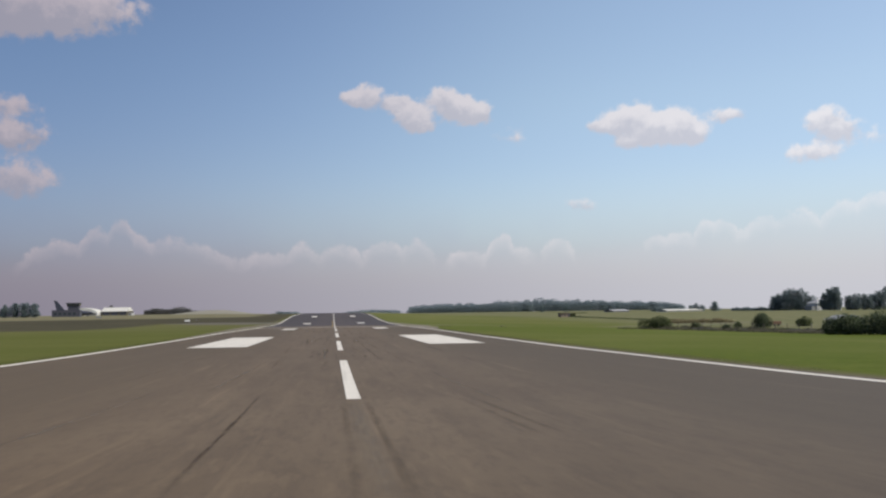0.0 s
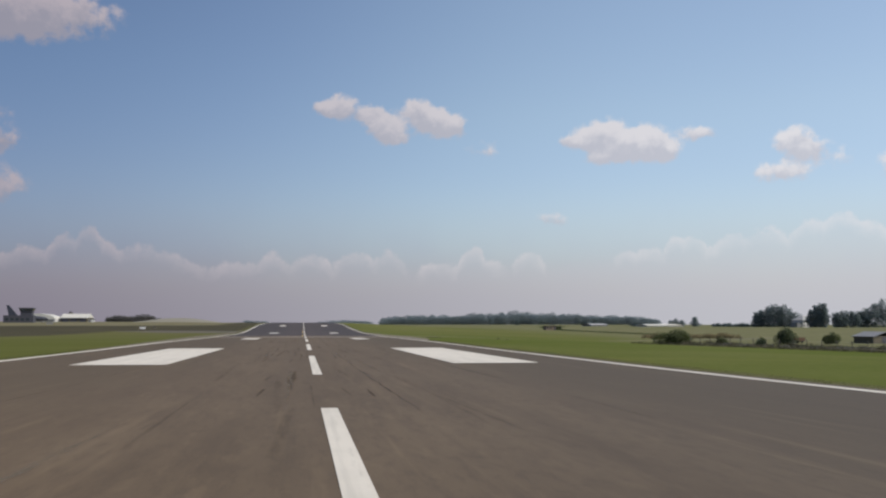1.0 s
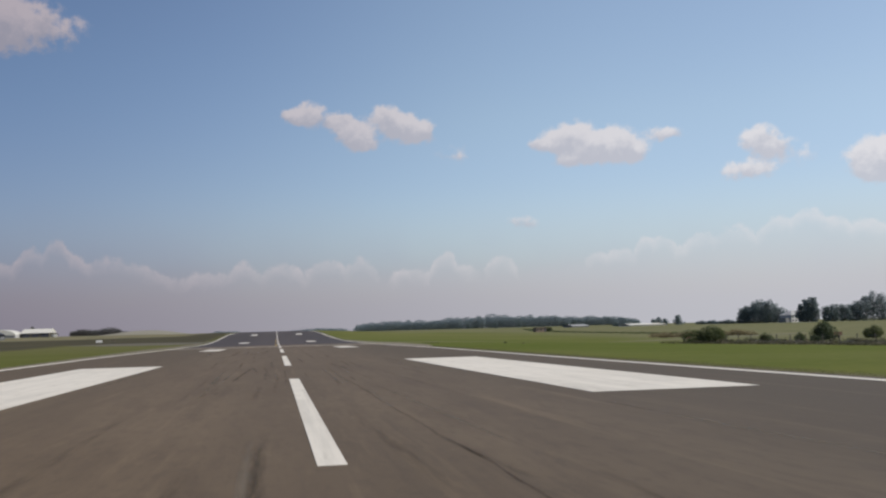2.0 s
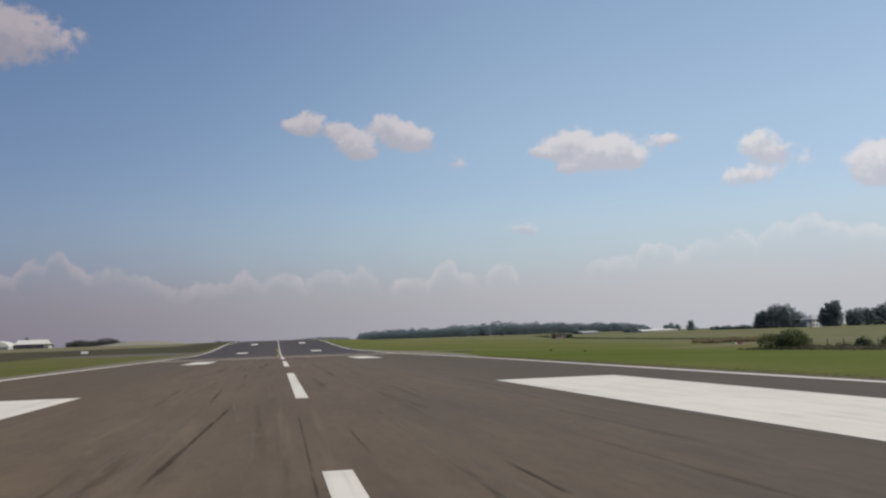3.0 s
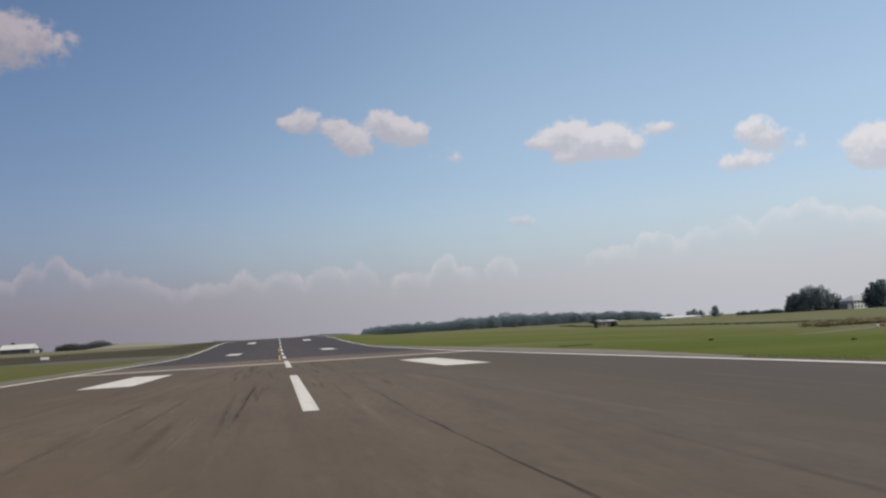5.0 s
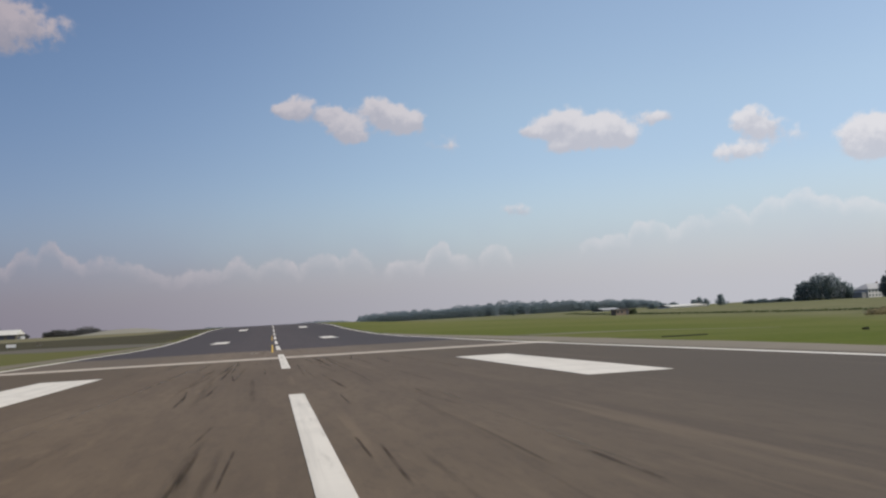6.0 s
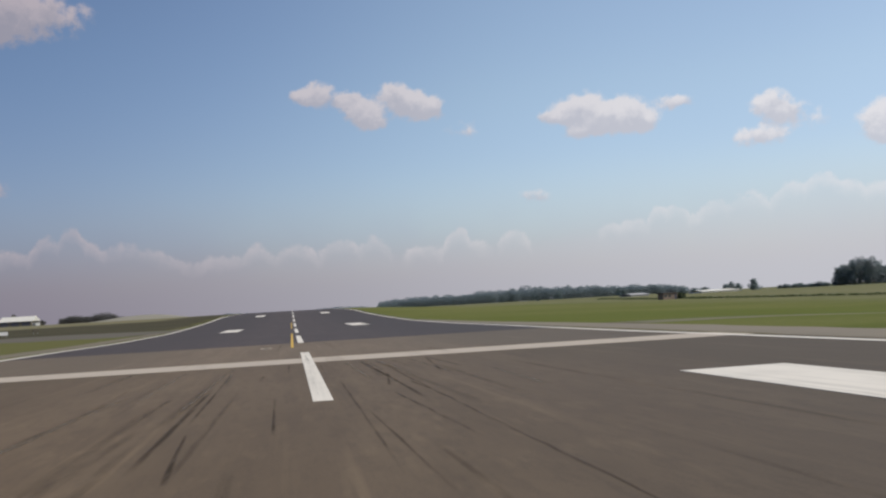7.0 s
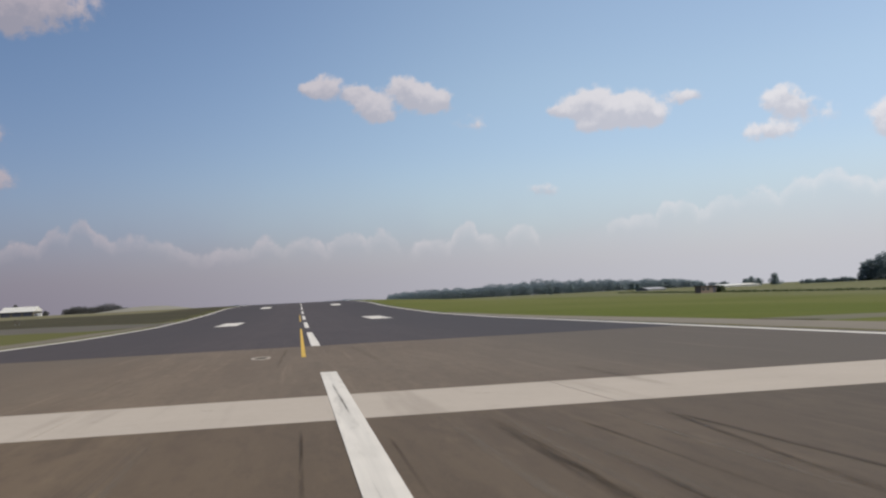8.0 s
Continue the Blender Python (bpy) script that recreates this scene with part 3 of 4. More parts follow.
STRIP = (218.3, 222.75)
RESURFACED = 250.0
tagged(sheet("runway_old", HALF_L, HALF_R, -200.0, STRIP[0], 0.0, 0.12, M_OLD), "worn warm grey asphalt runway with tyre marks", "runway", kind="structure")
tagged(sheet("runway_middle", HALF_L, HALF_R, STRIP[1], RESURFACED, 0.0, 0.12, M_MIDDLE), "worn warm grey asphalt between concrete strip and new surface", "runway", kind="structure")
tagged(sheet("runway_new", HALF_L, HALF_R, RESURFACED, 1000.0, 0.0, 0.12, M_DARK), "dark resurfaced asphalt rising to a crest", "runway", kind="structure")

strip = tagged(new("concrete_strip"), "pale concrete strip crossing the runway", "pavement", kind="structure")
for x0, x1 in ((HALF_L, -14.5), (-14.49, -5.0), (-4.98, 4.5), (4.52, 14.0), (14.02, HALF_R)):
    sheet("slab", x0, x1, STRIP[0] + 0.01, STRIP[1] - 0.01, 0.002, 0.12, M_CONCRETE, strip)

# ---- painted markings ----
for k in range(-3, 19):
    y0 = 50.0 * (k - 1)
    dash = sheet("centreline_dash", -0.229, 0.229, y0, y0 + 30.0, 0.010, 0.008, M_WHITE)
    tagged(dash, "white painted centreline dash on the runway", "road marking", "runway centreline dashes")
for y0, y1, inner, outer, what in ((63.7, 107.4, 9.0, 14.75, "large white painted aiming block beside the centreline"),
                                   (179.8, 201.3, 9.1, 12.05, "white painted touchdown block on old asphalt"),
                                   (330.3, 352.0, 9.1, 12.05, "white painted touchdown block on dark asphalt"),
                                   (482.4, 504.5, 9.1, 12.05, "white painted touchdown block on dark asphalt near the crest")):
    for a, b in ((-outer, -inner), (inner - 0.1, outer - 0.2)):
        tagged(sheet("touchdown_marking", a, b, y0, y1, 0.010, 0.008, M_WHITE), what, "road marking", "touchdown zone markings")
for x0, x1 in ((lambda y: edge_left(y) - 0.32, lambda y: edge_left(y) + 0.32), (lambda y: edge_right(y) - 0.27, lambda y: edge_right(y) + 0.27)):
    tagged(sheet("edge_line", x0, x1, -200.0, 1000.0, 0.010, 0.008, M_EDGE), "weathered white runway edge line", "road marking", "runway edge lines")
for y0, y1 in ((239.5, 296.0), (336.0, 390.0)):
    tagged(sheet("taxi_line", -0.73, -0.56, y0, y1, 0.010, 0.008, M_YELLOW), "yellow painted lead-in line beside the centreline", "road marking", "yellow taxi lines")


def inset_marker():
    ob = tagged(new("inset_cover"), "small pale-rimmed cover set in the asphalt", "cover")
    ob.location = (-2.3, 240.3, profile(240.3))
    bm = bmesh.new()
    n, ring = 20, []
    for r0, z in ((1.0, 0.002), (1.0, 0.012), (0.72, 0.012), (0.72, 0.004)):
        ring.append([bm.verts.new((0.38 * r0 * math.cos(2 * math.pi * i / n), 0.95 * r0 * math.sin(2 * math.pi * i / n), z)) for i in range(n)])
    for a, b in zip(ring, ring[1:]):
        for i in range(n):
            bm.faces.new((a[i], a[(i + 1) % n], b[(i + 1) % n], b[i]))
    part("rim", bm, M_CONCRETE, ob, "pale concrete rim")
    bm = bmesh.new()
    bm.faces.new([bm.verts.new((0.27 * math.cos(2 * math.pi * i / n), 0.68 * math.sin(2 * math.pi * i / n), 0.006)) for i in range(n)])
    part("plate", bm, M_TRACK_OLD, ob, "dusty cover plate")


inset_marker()


def ribbon(name, points, widths, lift, material):
    """A thin flat trace over the runway through points (x, y); its UV runs across it."""
    verts, faces = [], []
    for (x, y), w in zip(points, widths):
        z = profile(y) + lift
        verts += [(x - w / 2, y, z), (x + w / 2, y, z)]
    for i in range(len(points) - 1):
        faces.append((2 * i, 2 * i + 1, 2 * i + 3, 2 * i + 2))
    ob = from_arrays(name, verts, faces, material)
    uv = ob.data.uv_layers.new(name="across")
    n = max(1, len(points) - 1)
    for loop, cell in zip(ob.data.loops, uv.data):
        cell.uv = (loop.vertex_index % 2, (loop.vertex_index // 2) / n)
    return ob


def trace(rng, material, x0, y0, x1, y1, w):
    if y0 < STRIP[0] < y1:
        y1 = STRIP[0] - 0.3
    n = max(5, int((y1 - y0) / 1.5) + 1)
    pts, wid = [], []
    for i in range(n):
        f = i / (n - 1)
        pts.append((x0 + (x1 - x0) * f + 0.006 * rng.uniform(-1, 1), y0 + (y1 - y0) * f))
        wid.append(w * rng.uniform(0.75, 1.2))
    return ribbon("tyre_mark", pts, wid, 0.004, material)


def tyre_marks():
    rng = random.Random(11)
    near = [(-2.8, -18.0, -3.1, 3.0), (-2.2, 35.0, -2.1, 39.5), (1.6, 34.0, 1.6, 38.5), (0.9, 34.5, 0.7, 39.5), (-0.4, 30.0, -0.4, 42.0),
            (-2.8, 78.0, -2.3, 98.0), (2.6, 76.5, 2.6, 80.5), (-0.4, 76.0, -0.3, 93.5), (0.7, 82.0, 0.7, 87.5), (-2.7, 106.0, -2.5, 116.0)]
    far = [(-1.3, 125.0, -1.4, 131.5), (-2.0, 146.0, -1.9, 170.0), (-2.8, 123.0, -2.9, 131.0), (3.9, 119.0, 3.9, 129.0), (-0.2, 121.5, -0.3, 129.0),
           (2.1, 192.0, 1.7, 201.5), (0.6, 189.0, 0.7, 206.5), (-2.8, 191.0, -2.9, 206.0), (-2.6, 196.5, -2.8, 213.0), (-3.8, 198.5, -3.7, 203.5),
           (-2.2, 190.0, -2.5, 195.6), (1.0, 188.0, 0.8, 197.5), (2.2, 198.0, 2.1, 216.5), (-3.3, 177.4, -3.4, 182.3), (-2.7, 180.4, -2.7, 188.2),
           (1.2, 174.7, 1.2, 179.0), (3.4, 176.0, 3.4, 179.5), (-2.1, 168.0, -1.9, 172.0), (-1.4, 163.0, -1.3, 167.6), (0.7, 165.0, 0.7, 168.2), (0.9, 162.5, 1.0, 167.0),
           (3.6, 161.5, 3.6, 164.5), (1.6, 180.4, 1.3, 193.1), (2.8, 162.5, 2.9, 170.5), (-3.2, 178.9, -3.6, 185.5)]
    late = [(-0.8, 211.5, -0.8, 217.6), (3.4, 210.0, 3.2, 216.5), (4.9, 209.0, 4.7, 216.5), (0.4, 210.0, 0.4, 216.0), (-1.0, 194.0, -1.1, 202.0), (1.8, 203.0, 2.3, 208.5), (2.6, 201.5, 2.5, 204.5), (3.9, 207.5, 4.7, 216.9), (-1.7, 207.0, -1.6, 211.0)]
    for x0, y0, x1, y1 in near + far + late:
        ob = trace(rng, M_RUBBER, x0, y0, x1, y1, rng.uniform(0.09, 0.17) if abs(x0) > 1.5 else 0.07)
        tagged(ob, "dark rubber tyre mark on the asphalt", "tyre mark", "tyre marks")
    scuff = ribbon("tyre_mark", [(0.03 - 0.012 * k, 218.6 + 1.2 * k) for k in range(7)], [0.03, 0.05, 0.06, 0.07, 0.06, 0.05, 0.03], 0.013, M_RUBBER)
    tagged(scuff, "dark rubber scuff over a painted dash", "tyre mark", "tyre marks")
    ghost = ribbon("worn_line", [(0.02 * math.sin(k), -19.5 + 1.0 * k) for k in range(20)], [0.44 + 0.03 * (k % 3) for k in range(20)], 0.0045, M_SCRAPE)
    tagged(ghost, "faded ghost of an older centreline dash", "road marking")
    for side in (-0.34, 0.36):
        tagged(trace(rng, M_RUBBER_FAINT, side, -19.5, side, -0.5, 0.22), "faint dark tyre mark worn into the asphalt", "tyre mark", "tyre marks")
    split = ribbon("sealed_crack", [(-0.07 + 0.02 * math.sin(1.7 * k), 200.6 + 0.9 * k) for k in range(15)], [0.012 + 0.008 * (k % 3) for k in range(15)], 0.0125, M_TAR)
    tagged(split, "thin dark crack through a painted dash", "crack", "sealed joints")
    for _ in range(76):
        x, y = rng.gauss(0, 3.2), rng.uniform(-20, 235)
        x += math.copysign(0.9, x)
        ob = trace(rng, M_RUBBER_FAINT, x, y, x + rng.uniform(-0.5, 0.3), y + rng.uniform(6, 22), rng.uniform(0.12, 0.34))
        tagged(ob, "faint dark tyre mark worn into the asphalt", "tyre mark", "tyre marks")
    pale = [(-5.5, 184.0, -5.0, 206.0), (-6.2, 158.0, -5.4, 192.0), (-7.0, 158.0, -6.1, 190.0), (3.0, 206.0, 2.6, 217.6), (4.1, 206.0, 3.9, 217.6), (-5.4, 104.0, -4.9, 117.0), (-4.4, 104.0, -4.0, 121.0), (2.3, 209.0, 2.3, 217.6), (-1.3, 79.0, -1.4, 88.0), (-0.8, 79.0, -0.8, 87.0), (3.4, 76.0, 3.2, 97.0), (-6.2, 126.0, -5.0, 149.0)]
    for _ in range(34):
        x, y = rng.gauss(0, 5.0), rng.uniform(-20, 210)
        x += math.copysign(0.8, x)
        pale.append((x, y, x + rng.uniform(-0.5, 0.4), y + rng.uniform(8, 26)))
    for x0, y0, x1, y1 in pale:
        ob = trace(rng, M_SCRAPE, x0, y0, x1, y1, rng.uniform(0.12, 0.30))
        tagged(ob, "pale dusty scrape along the asphalt", "tyre mark", "pale scrapes")


tyre_marks()


def cracks():
    rng = random.Random(5)
    for x, y0, y1, wide in ((2.35, 26.0, 80.0, 0.12), (2.45, 112.0, 166.0, 0.12), (2.65, 180.0, 217.5, 0.12), (-9.6, -10.0, 120.0, 0.06)):
        pts, wid, y, xx = [], [], y0, x
        while y < y1:
            xx += rng.uniform(-0.035, 0.035) + 0.1 * (x - xx)
            pts.append((xx, y))
            wid.append(wide * rng.uniform(0.5, 1.0))
            y += 0.8
        tagged(ribbon("sealed_crack", pts, wid, 0.003, M_TAR), "dark ragged joint running along the asphalt", "crack", "sealed joints")


cracks()


def terrain_strip(name, points, widths, lift, material, label, category):
    """A paved or worn strip laid over the ground along points (x, y)."""
    dense, wid = [], []
    for (a, b), wa, wb in zip(zip(points, points[1:]), widths, widths[1:]):
        n = max(2, int(math.dist(a, b) / 4))
        for i in range(n):
            f = i / n
            dense.append((a[0] + (b[0] - a[0]) * f, a[1] + (b[1] - a[1]) * f))
            wid.append(wa + (wb - wa) * f)
    dense.append(points[-1])
    wid.append(widths[-1])
    rng = random.Random(len(dense))
    verts, faces, cols = [], [], 7
    for i, (x, y) in enumerate(dense):
        p, q = dense[max(0, i - 1)], dense[min(len(dense) - 1, i + 1)]
        d = math.dist(p, q) or 1
        nx, ny = (q[1] - p[1]) / d, -(q[0] - p[0]) / d
        for k in range(cols):
            w = wid[i] * (k / (cols - 1) - 0.5) * (1 + (0.12 * rng.uniform(-1, 1) if k in (0, cols - 1) else 0))
            vx, vy = x + nx * w, y + ny * w
            verts.append((vx, vy, gz(vx, vy) + (lift if k not in (0, cols - 1) else -0.02)))
    for i in range(len(dense) - 1):
        for k in range(cols - 1):
            a = i * cols + k
            faces.append((a, a + 1, a + cols + 1, a + cols))
    return tagged(from_arrays(name, verts, faces, material, smooth=True), label, category, kind="structure")


terrain_strip("shoulder_right", [(20.5, 165), (22.2, 190), (23.6, 240), (24.2, 290), (22.6, 350)], [1.2, 4.6, 5.4, 4.4, 1.5], 0.03, M_GRAVEL, "pale gravelly shoulder beside the runway edge", "shoulder")
terrain_strip("shoulder_left", [(-22.0, 100), (-22.9, 150), (-24.2, 200), (-25.8, 260), (-26.0, 320), (-24.8, 390)], [0.6, 2.4, 4.2, 5.0, 4.6, 1.4], 0.03, M_EARTH, "worn earthy shoulder beside the runway edge", "shoulder")
terrain_strip("taxiway_right", [(26, 252), (45, 254), (62, 260)], [9, 6.5, 0.8], 0.04, M_TRACK, "dusty grey track leading off the runway", "track")
terrain_strip("track_right", [(86, 272), (104, 286), (128, 303), (175, 325)], [1.5, 6.5, 8, 7], 0.04, M_TRACK, "dusty grey track through the grass", "track")
terrain_strip("taxiway_left", [(-23, 362), (-45, 374), (-66, 388)], [34, 40, 26], 0.04, M_TRACK_OLD, "dusty grey-brown disused taxiway in the grass", "taxiway")


# ---- plants ----
def leaf_arrays(blobs, count, size, rng, shell=0.55, loose=0.85):
    """Small bent leaf clumps filling ellipsoids: blobs of (cx, cy, cz, rx, ry, rz)."""
    weights = np.array([b[3] * b[4] + b[4] * b[5] + b[3] * b[5] for b in blobs])
    pick = rng.choice(len(blobs), count, p=weights / weights.sum())
    blob = np.array(blobs)[pick]
    d = rng.normal(size=(count, 3))
    d /= np.linalg.norm(d, axis=1)[:, None]
    r = shell + (1.06 - shell) * rng.random(count) ** 0.6
    centre = blob[:, :3] + d * blob[:, 3:] * r[:, None]
    face = d + loose * rng.normal(size=(count, 3)) + np.array([0, 0, 0.8])
    face /= np.linalg.norm(face, axis=1)[:, None] + 1e-9
    u = np.cross(face, rng.normal(size=(count, 3)))
    u /= np.linalg.norm(u, axis=1)[:, None] + 1e-9
    w = np.cross(face, u)
    s = size * (0.55 + 0.9 * rng.random(count))[:, None]
    n = np.cross(u, w)
    v = np.stack([centre - u * s, centre + w * s * 0.6 + n * s * 0.2, centre + u * s, centre - w * s * 0.6 + n * s * 0.2], axis=1)
    return v.reshape(-1, 3)


def leaves(name, blobs, count, size, seed, material, parent=None, label="", floor_z=None, shell=0.55, loose=0.85):
    v = leaf_arrays(blobs, count, size, np.random.default_rng(seed), shell, loose)
    if floor_z is not None:
        v[:, 2] = np.maximum(v[:, 2], floor_z)
    f = np.arange(len(v)).reshape(-1, 4)
    return from_arrays(name, v.tolist(), f.tolist(), material, parent, label)


def limb(bm, a, b, ra, rb, sides=7):
    a, b = Vector(a), Vector(b)
    q = (b - a).to_track_quat("Z", "Y")
    rings = []
    for p, r in ((a, ra), (b, rb)):
        rings.append([bm.verts.new(p + q @ Vector((r * math.cos(2 * math.pi * i / sides), r * math.sin(2 * math.pi * i / sides), 0))) for i in range(sides)])
    for i in range(sides):
        bm.faces.new((rings[0][i], rings[0][(i + 1) % sides], rings[1][(i + 1) % sides], rings[1][i]))
    bm.faces.new(rings[1])


def tree(x, y, height, width, seed, label, group="", material=None, cone=0.0, low=0.12, count=2600, leaf=0.55):
    rng = random.Random(seed)
    ob = tagged(new("tree"), label, "tree", group)
    ob.location = (x, y, gz(x, y) - 0.1)
    bm = bmesh.new()
    top = height * 0.72
    r0 = max(0.12, height * 0.02)
    lean = rng.uniform(-0.03, 0.03) * height
    limb(bm, (0, 0, -0.3), (lean * 0.5, 0, height * 0.35), r0, r0 * 0.7)
    limb(bm, (lean * 0.5, 0, height * 0.35), (lean, 0, top), r0 * 0.7, r0 * 0.2)
    blobs = []
    levels = 16
    for i in range(levels):
        f = low + (0.94 - low) * (i + 0.5) / levels
        env = math.sin(math.pi * min(1.0, (f - low * 0.5) / (1.0 - low * 0.5)) ** 0.75) ** 0.6
        env = env * (1 - cone) + cone * (1.05 - f)
        a = rng.uniform(0, 2 * math.pi)
        reach = width * 0.5 * env * rng.uniform(0.25, 0.75)
        r = width * rng.uniform(0.14, 0.24) * (0.55 + 0.45 * env)
        c = (math.cos(a) * reach, math.sin(a) * reach, height * f)
        blobs.append((*c, r, r, r * rng.uniform(0.65, 0.95)))
        blobs.append((-c[0] * 0.55 + rng.uniform(-0.1, 0.1) * width, -c[1] * 0.55, c[2] + rng.uniform(-0.04, 0.04) * height, r * 0.9, r * 0.9, r * 0.75))
        if i % 2 == 0:
            limb(bm, (lean * f, 0, height * f * 0.75), c, r0 * 0.35, r0 * 0.1, 5)
    blobs = [b for b in blobs if b[2] + b[5] * 0.7 < height * 1.02]
    part("trunk", bm, M_BARK, ob, "brown tapered trunk with limbs")
    leaves("crown", blobs, count, leaf, seed, material or M_HAZED_LEAF, ob)
    return ob


def bush(x, y, height, wx, wy, seed, label, material=None, group="", name="bush", count=2600, leaf=0.16):
    rng = random.Random(seed)
    ob = tagged(new(name), label, "bush", group)
    ob.location = (x, y, gz(x, y) - 0.05)
    bm = bmesh.new()
    blobs = []
    for i in range(14):
        a, r = rng.uniform(0, 2 * math.pi), math.sqrt(rng.random()) * 0.72
        cx, cy = math.cos(a) * r * wx / 2, math.sin(a) * r * wy / 2
        top = height * (1 - 0.45 * r * r) * rng.uniform(0.72, 1.0)
        rz = top * 0.5
        blobs.append((cx, cy, top - rz, wx * rng.uniform(0.14, 0.24), wy * rng.uniform(0.14, 0.26), rz))
        limb(bm, (cx * 0.2, cy * 0.2, -0.1), (cx, cy, top * 0.7), 0.05, 0.015, 5)
    part("stems", bm, M_BARK, ob)
    leaves("crown", blobs, count, leaf, seed, material or M_BUSH, ob, floor_z=-0.05)
    return ob


def along(points, step):
    out = []
    for a, b in zip(points, points[1:]):
        n = max(1, int(math.dist(a, b) / step))
        out += [(a[0] + (b[0] - a[0]) * i / n, a[1] + (b[1] - a[1]) * i / n) for i in range(n)]
    return out + [points[-1]]


def scrub(name, points, width, height, per_metre, leaf, seed, material, label, category):
    """An uneven low row of plants along points on the ground; nobody could count them."""
    rng = random.Random(seed)
    blobs = []
    for x, y in along(points, 1.4):
        h = height * (0.55 + 0.75 * abs(noise.noise((x * 0.11, y * 0.11, seed))) + rng.uniform(0, 0.25))
        px, py = x + rng.uniform(-0.5, 0.5) * width, y + rng.uniform(-0.5, 0.5) * width
        blobs.append((px, py, gz(px, py) + h * 0.42, 0.9 + 0.25 * width, 0.9 + 0.25 * width, h * 0.55))
    return tagged(leaves(name, blobs, int(len(blobs) * per_metre), leaf, seed, material, shell=0.3), label, category, kind="stuff")


# right of the runway: ditch, fence and bushes
scrub("ditch_grass", [(74.0, 208.0), (78.0, 203.0), (86.0, 187.0), (94.0, 168.0), (101.0, 146.0)], 1.4, 0.6, 70, 0.13, 3, M_WEED, "rank dark grass along a shallow ditch", "grass")
scrub("fence_scrub", [(86.0, 222.0), (93.0, 198.0), (101.0, 175.0), (109.0, 152.0), (118.0, 130.0)], 3.0, 1.15, 150, 0.14, 4, M_WEED, "rank brown-green weeds under the fence", "grass")
scrub("fence_scrub", [(91.0, 204.0), (93.0, 196.0), (101.0, 172.0), (109.0, 149.0), (116.0, 122.0)], 2.2, 0.85, 110, 0.14, 21, M_SCRUB, "dull grey-green scrub grown up behind the fence", "scrub")
scrub("dry_margin", [(84.0, 204.0), (87.5, 195.5), (96.0, 172.0), (104.0, 149.0), (110.0, 131.0)], 1.8, 0.7, 90, 0.12, 6, M_DRY_GREY, "pale dry grass in front of the fence", "grass")
bush(86.5, 216.5, 3.9, 12.0, 6.0, 21, "wide olive-green bush at the end of the fence", group="bushes by the fence", count=5600)
bush(92.5, 203.0, 2.4, 3.0, 2.6, 22, "small olive-green bush by the fence", group="bushes by the fence", count=1200)
bush(95.5, 191.0, 1.9, 2.4, 2.2, 23, "small dark green bush by the fence", M_HEDGE, "bushes by the fence", count=1000)
bush(127.2, 239.0, 5.0, 6.4, 5.6, 24, "dense dark green round bush behind the fence", M_HEDGE, "bushes by the fence", count=4200, leaf=0.2)
bush(142.3, 240.8, 3.4, 6.0, 4.4, 25, "yellow-green bush behind the fence", group="bushes by the fence", count=2600)
bush(116.0, 231.0, 2.1, 3.4, 2.6, 26, "low olive-green bush by the fence", group="bushes by the fence", count=1200)
for i, (hx, hy, hw, hh) in enumerate(((97.0, 139.5, 8.5, 4.6), (101.5, 134.5, 10.0, 5.6), (106.0, 128.5, 11.0, 5.9), (110.0, 123.5, 11.0, 5.8), (114.0, 117.0, 12.0, 5.6))):
    bush(hx, hy, hh, hw, 8.0, 40 + i, "tall dense dark green hedge clump", M_HEDGE, "tall hedge by the verge", "hedge", 5200, 0.19)


def fence():
    ob = tagged(new("fence"), "weathered post-and-wire fence along the ditch", "fence")
    line = along([(87.5, 219.5), (94.0, 197.0), (102.0, 173.0), (110.0, 150.0), (117.0, 126.0)], 3.2)
    bm = bmesh.new()
    bmesh.ops.create_cone(bm, cap_ends=True, segments=7, radius1=0.10, radius2=0.085, depth=1.9)
    first = part("post", bm, M_POST, ob)
    rng = random.Random(9)
    tops = []
    for i, (x, y) in enumerate(line):
        p = first if i == 0 else new("post", first.data)
        p.parent = ob
        p.location = (x, y, gz(x, y) + 0.85)
        p.rotation_euler = (rng.uniform(-0.06, 0.06), rng.uniform(-0.06, 0.06), 0)
        tops.append((x, y, gz(x, y)))
    for h in (0.5, 0.95, 1.4):
        bm = bmesh.new()
        for a, b in zip(tops, tops[1:]):
            limb(bm, (a[0], a[1], a[2] + h), (b[0], b[1], b[2] + h), 0.012, 0.012, 4)
        part("wire", bm, M_WIRE, ob)


fence()


def box(bm, x0, x1, y0, y1, z0, z1, bevel=0.0):
    vs = [bm.verts.new(p) for p in ((x0, y0, z0), (x1, y0, z0), (x1, y1, z0), (x0, y1, z0), (x0, y0, z1), (x1, y0, z1), (x1, y1, z1), (x0, y1, z1))]
    fs = [bm.faces.new([vs[i] for i in q]) for q in ((0, 3, 2, 1), (4, 5, 6, 7), (0, 1, 5, 4), (1, 2, 6, 5), (2, 3, 7, 6), (3, 0, 4, 7))]
    if bevel:
        bmesh.ops.bevel(bm, geom=list({e for f in fs for e in f.edges}), offset=bevel, segments=1, affect="EDGES")


def boxed(name, parent, material, *args, label="", bevel=0.0):
    bm = bmesh.new()
    box(bm, *args, bevel)
    return part(name, bm, material, parent, label)


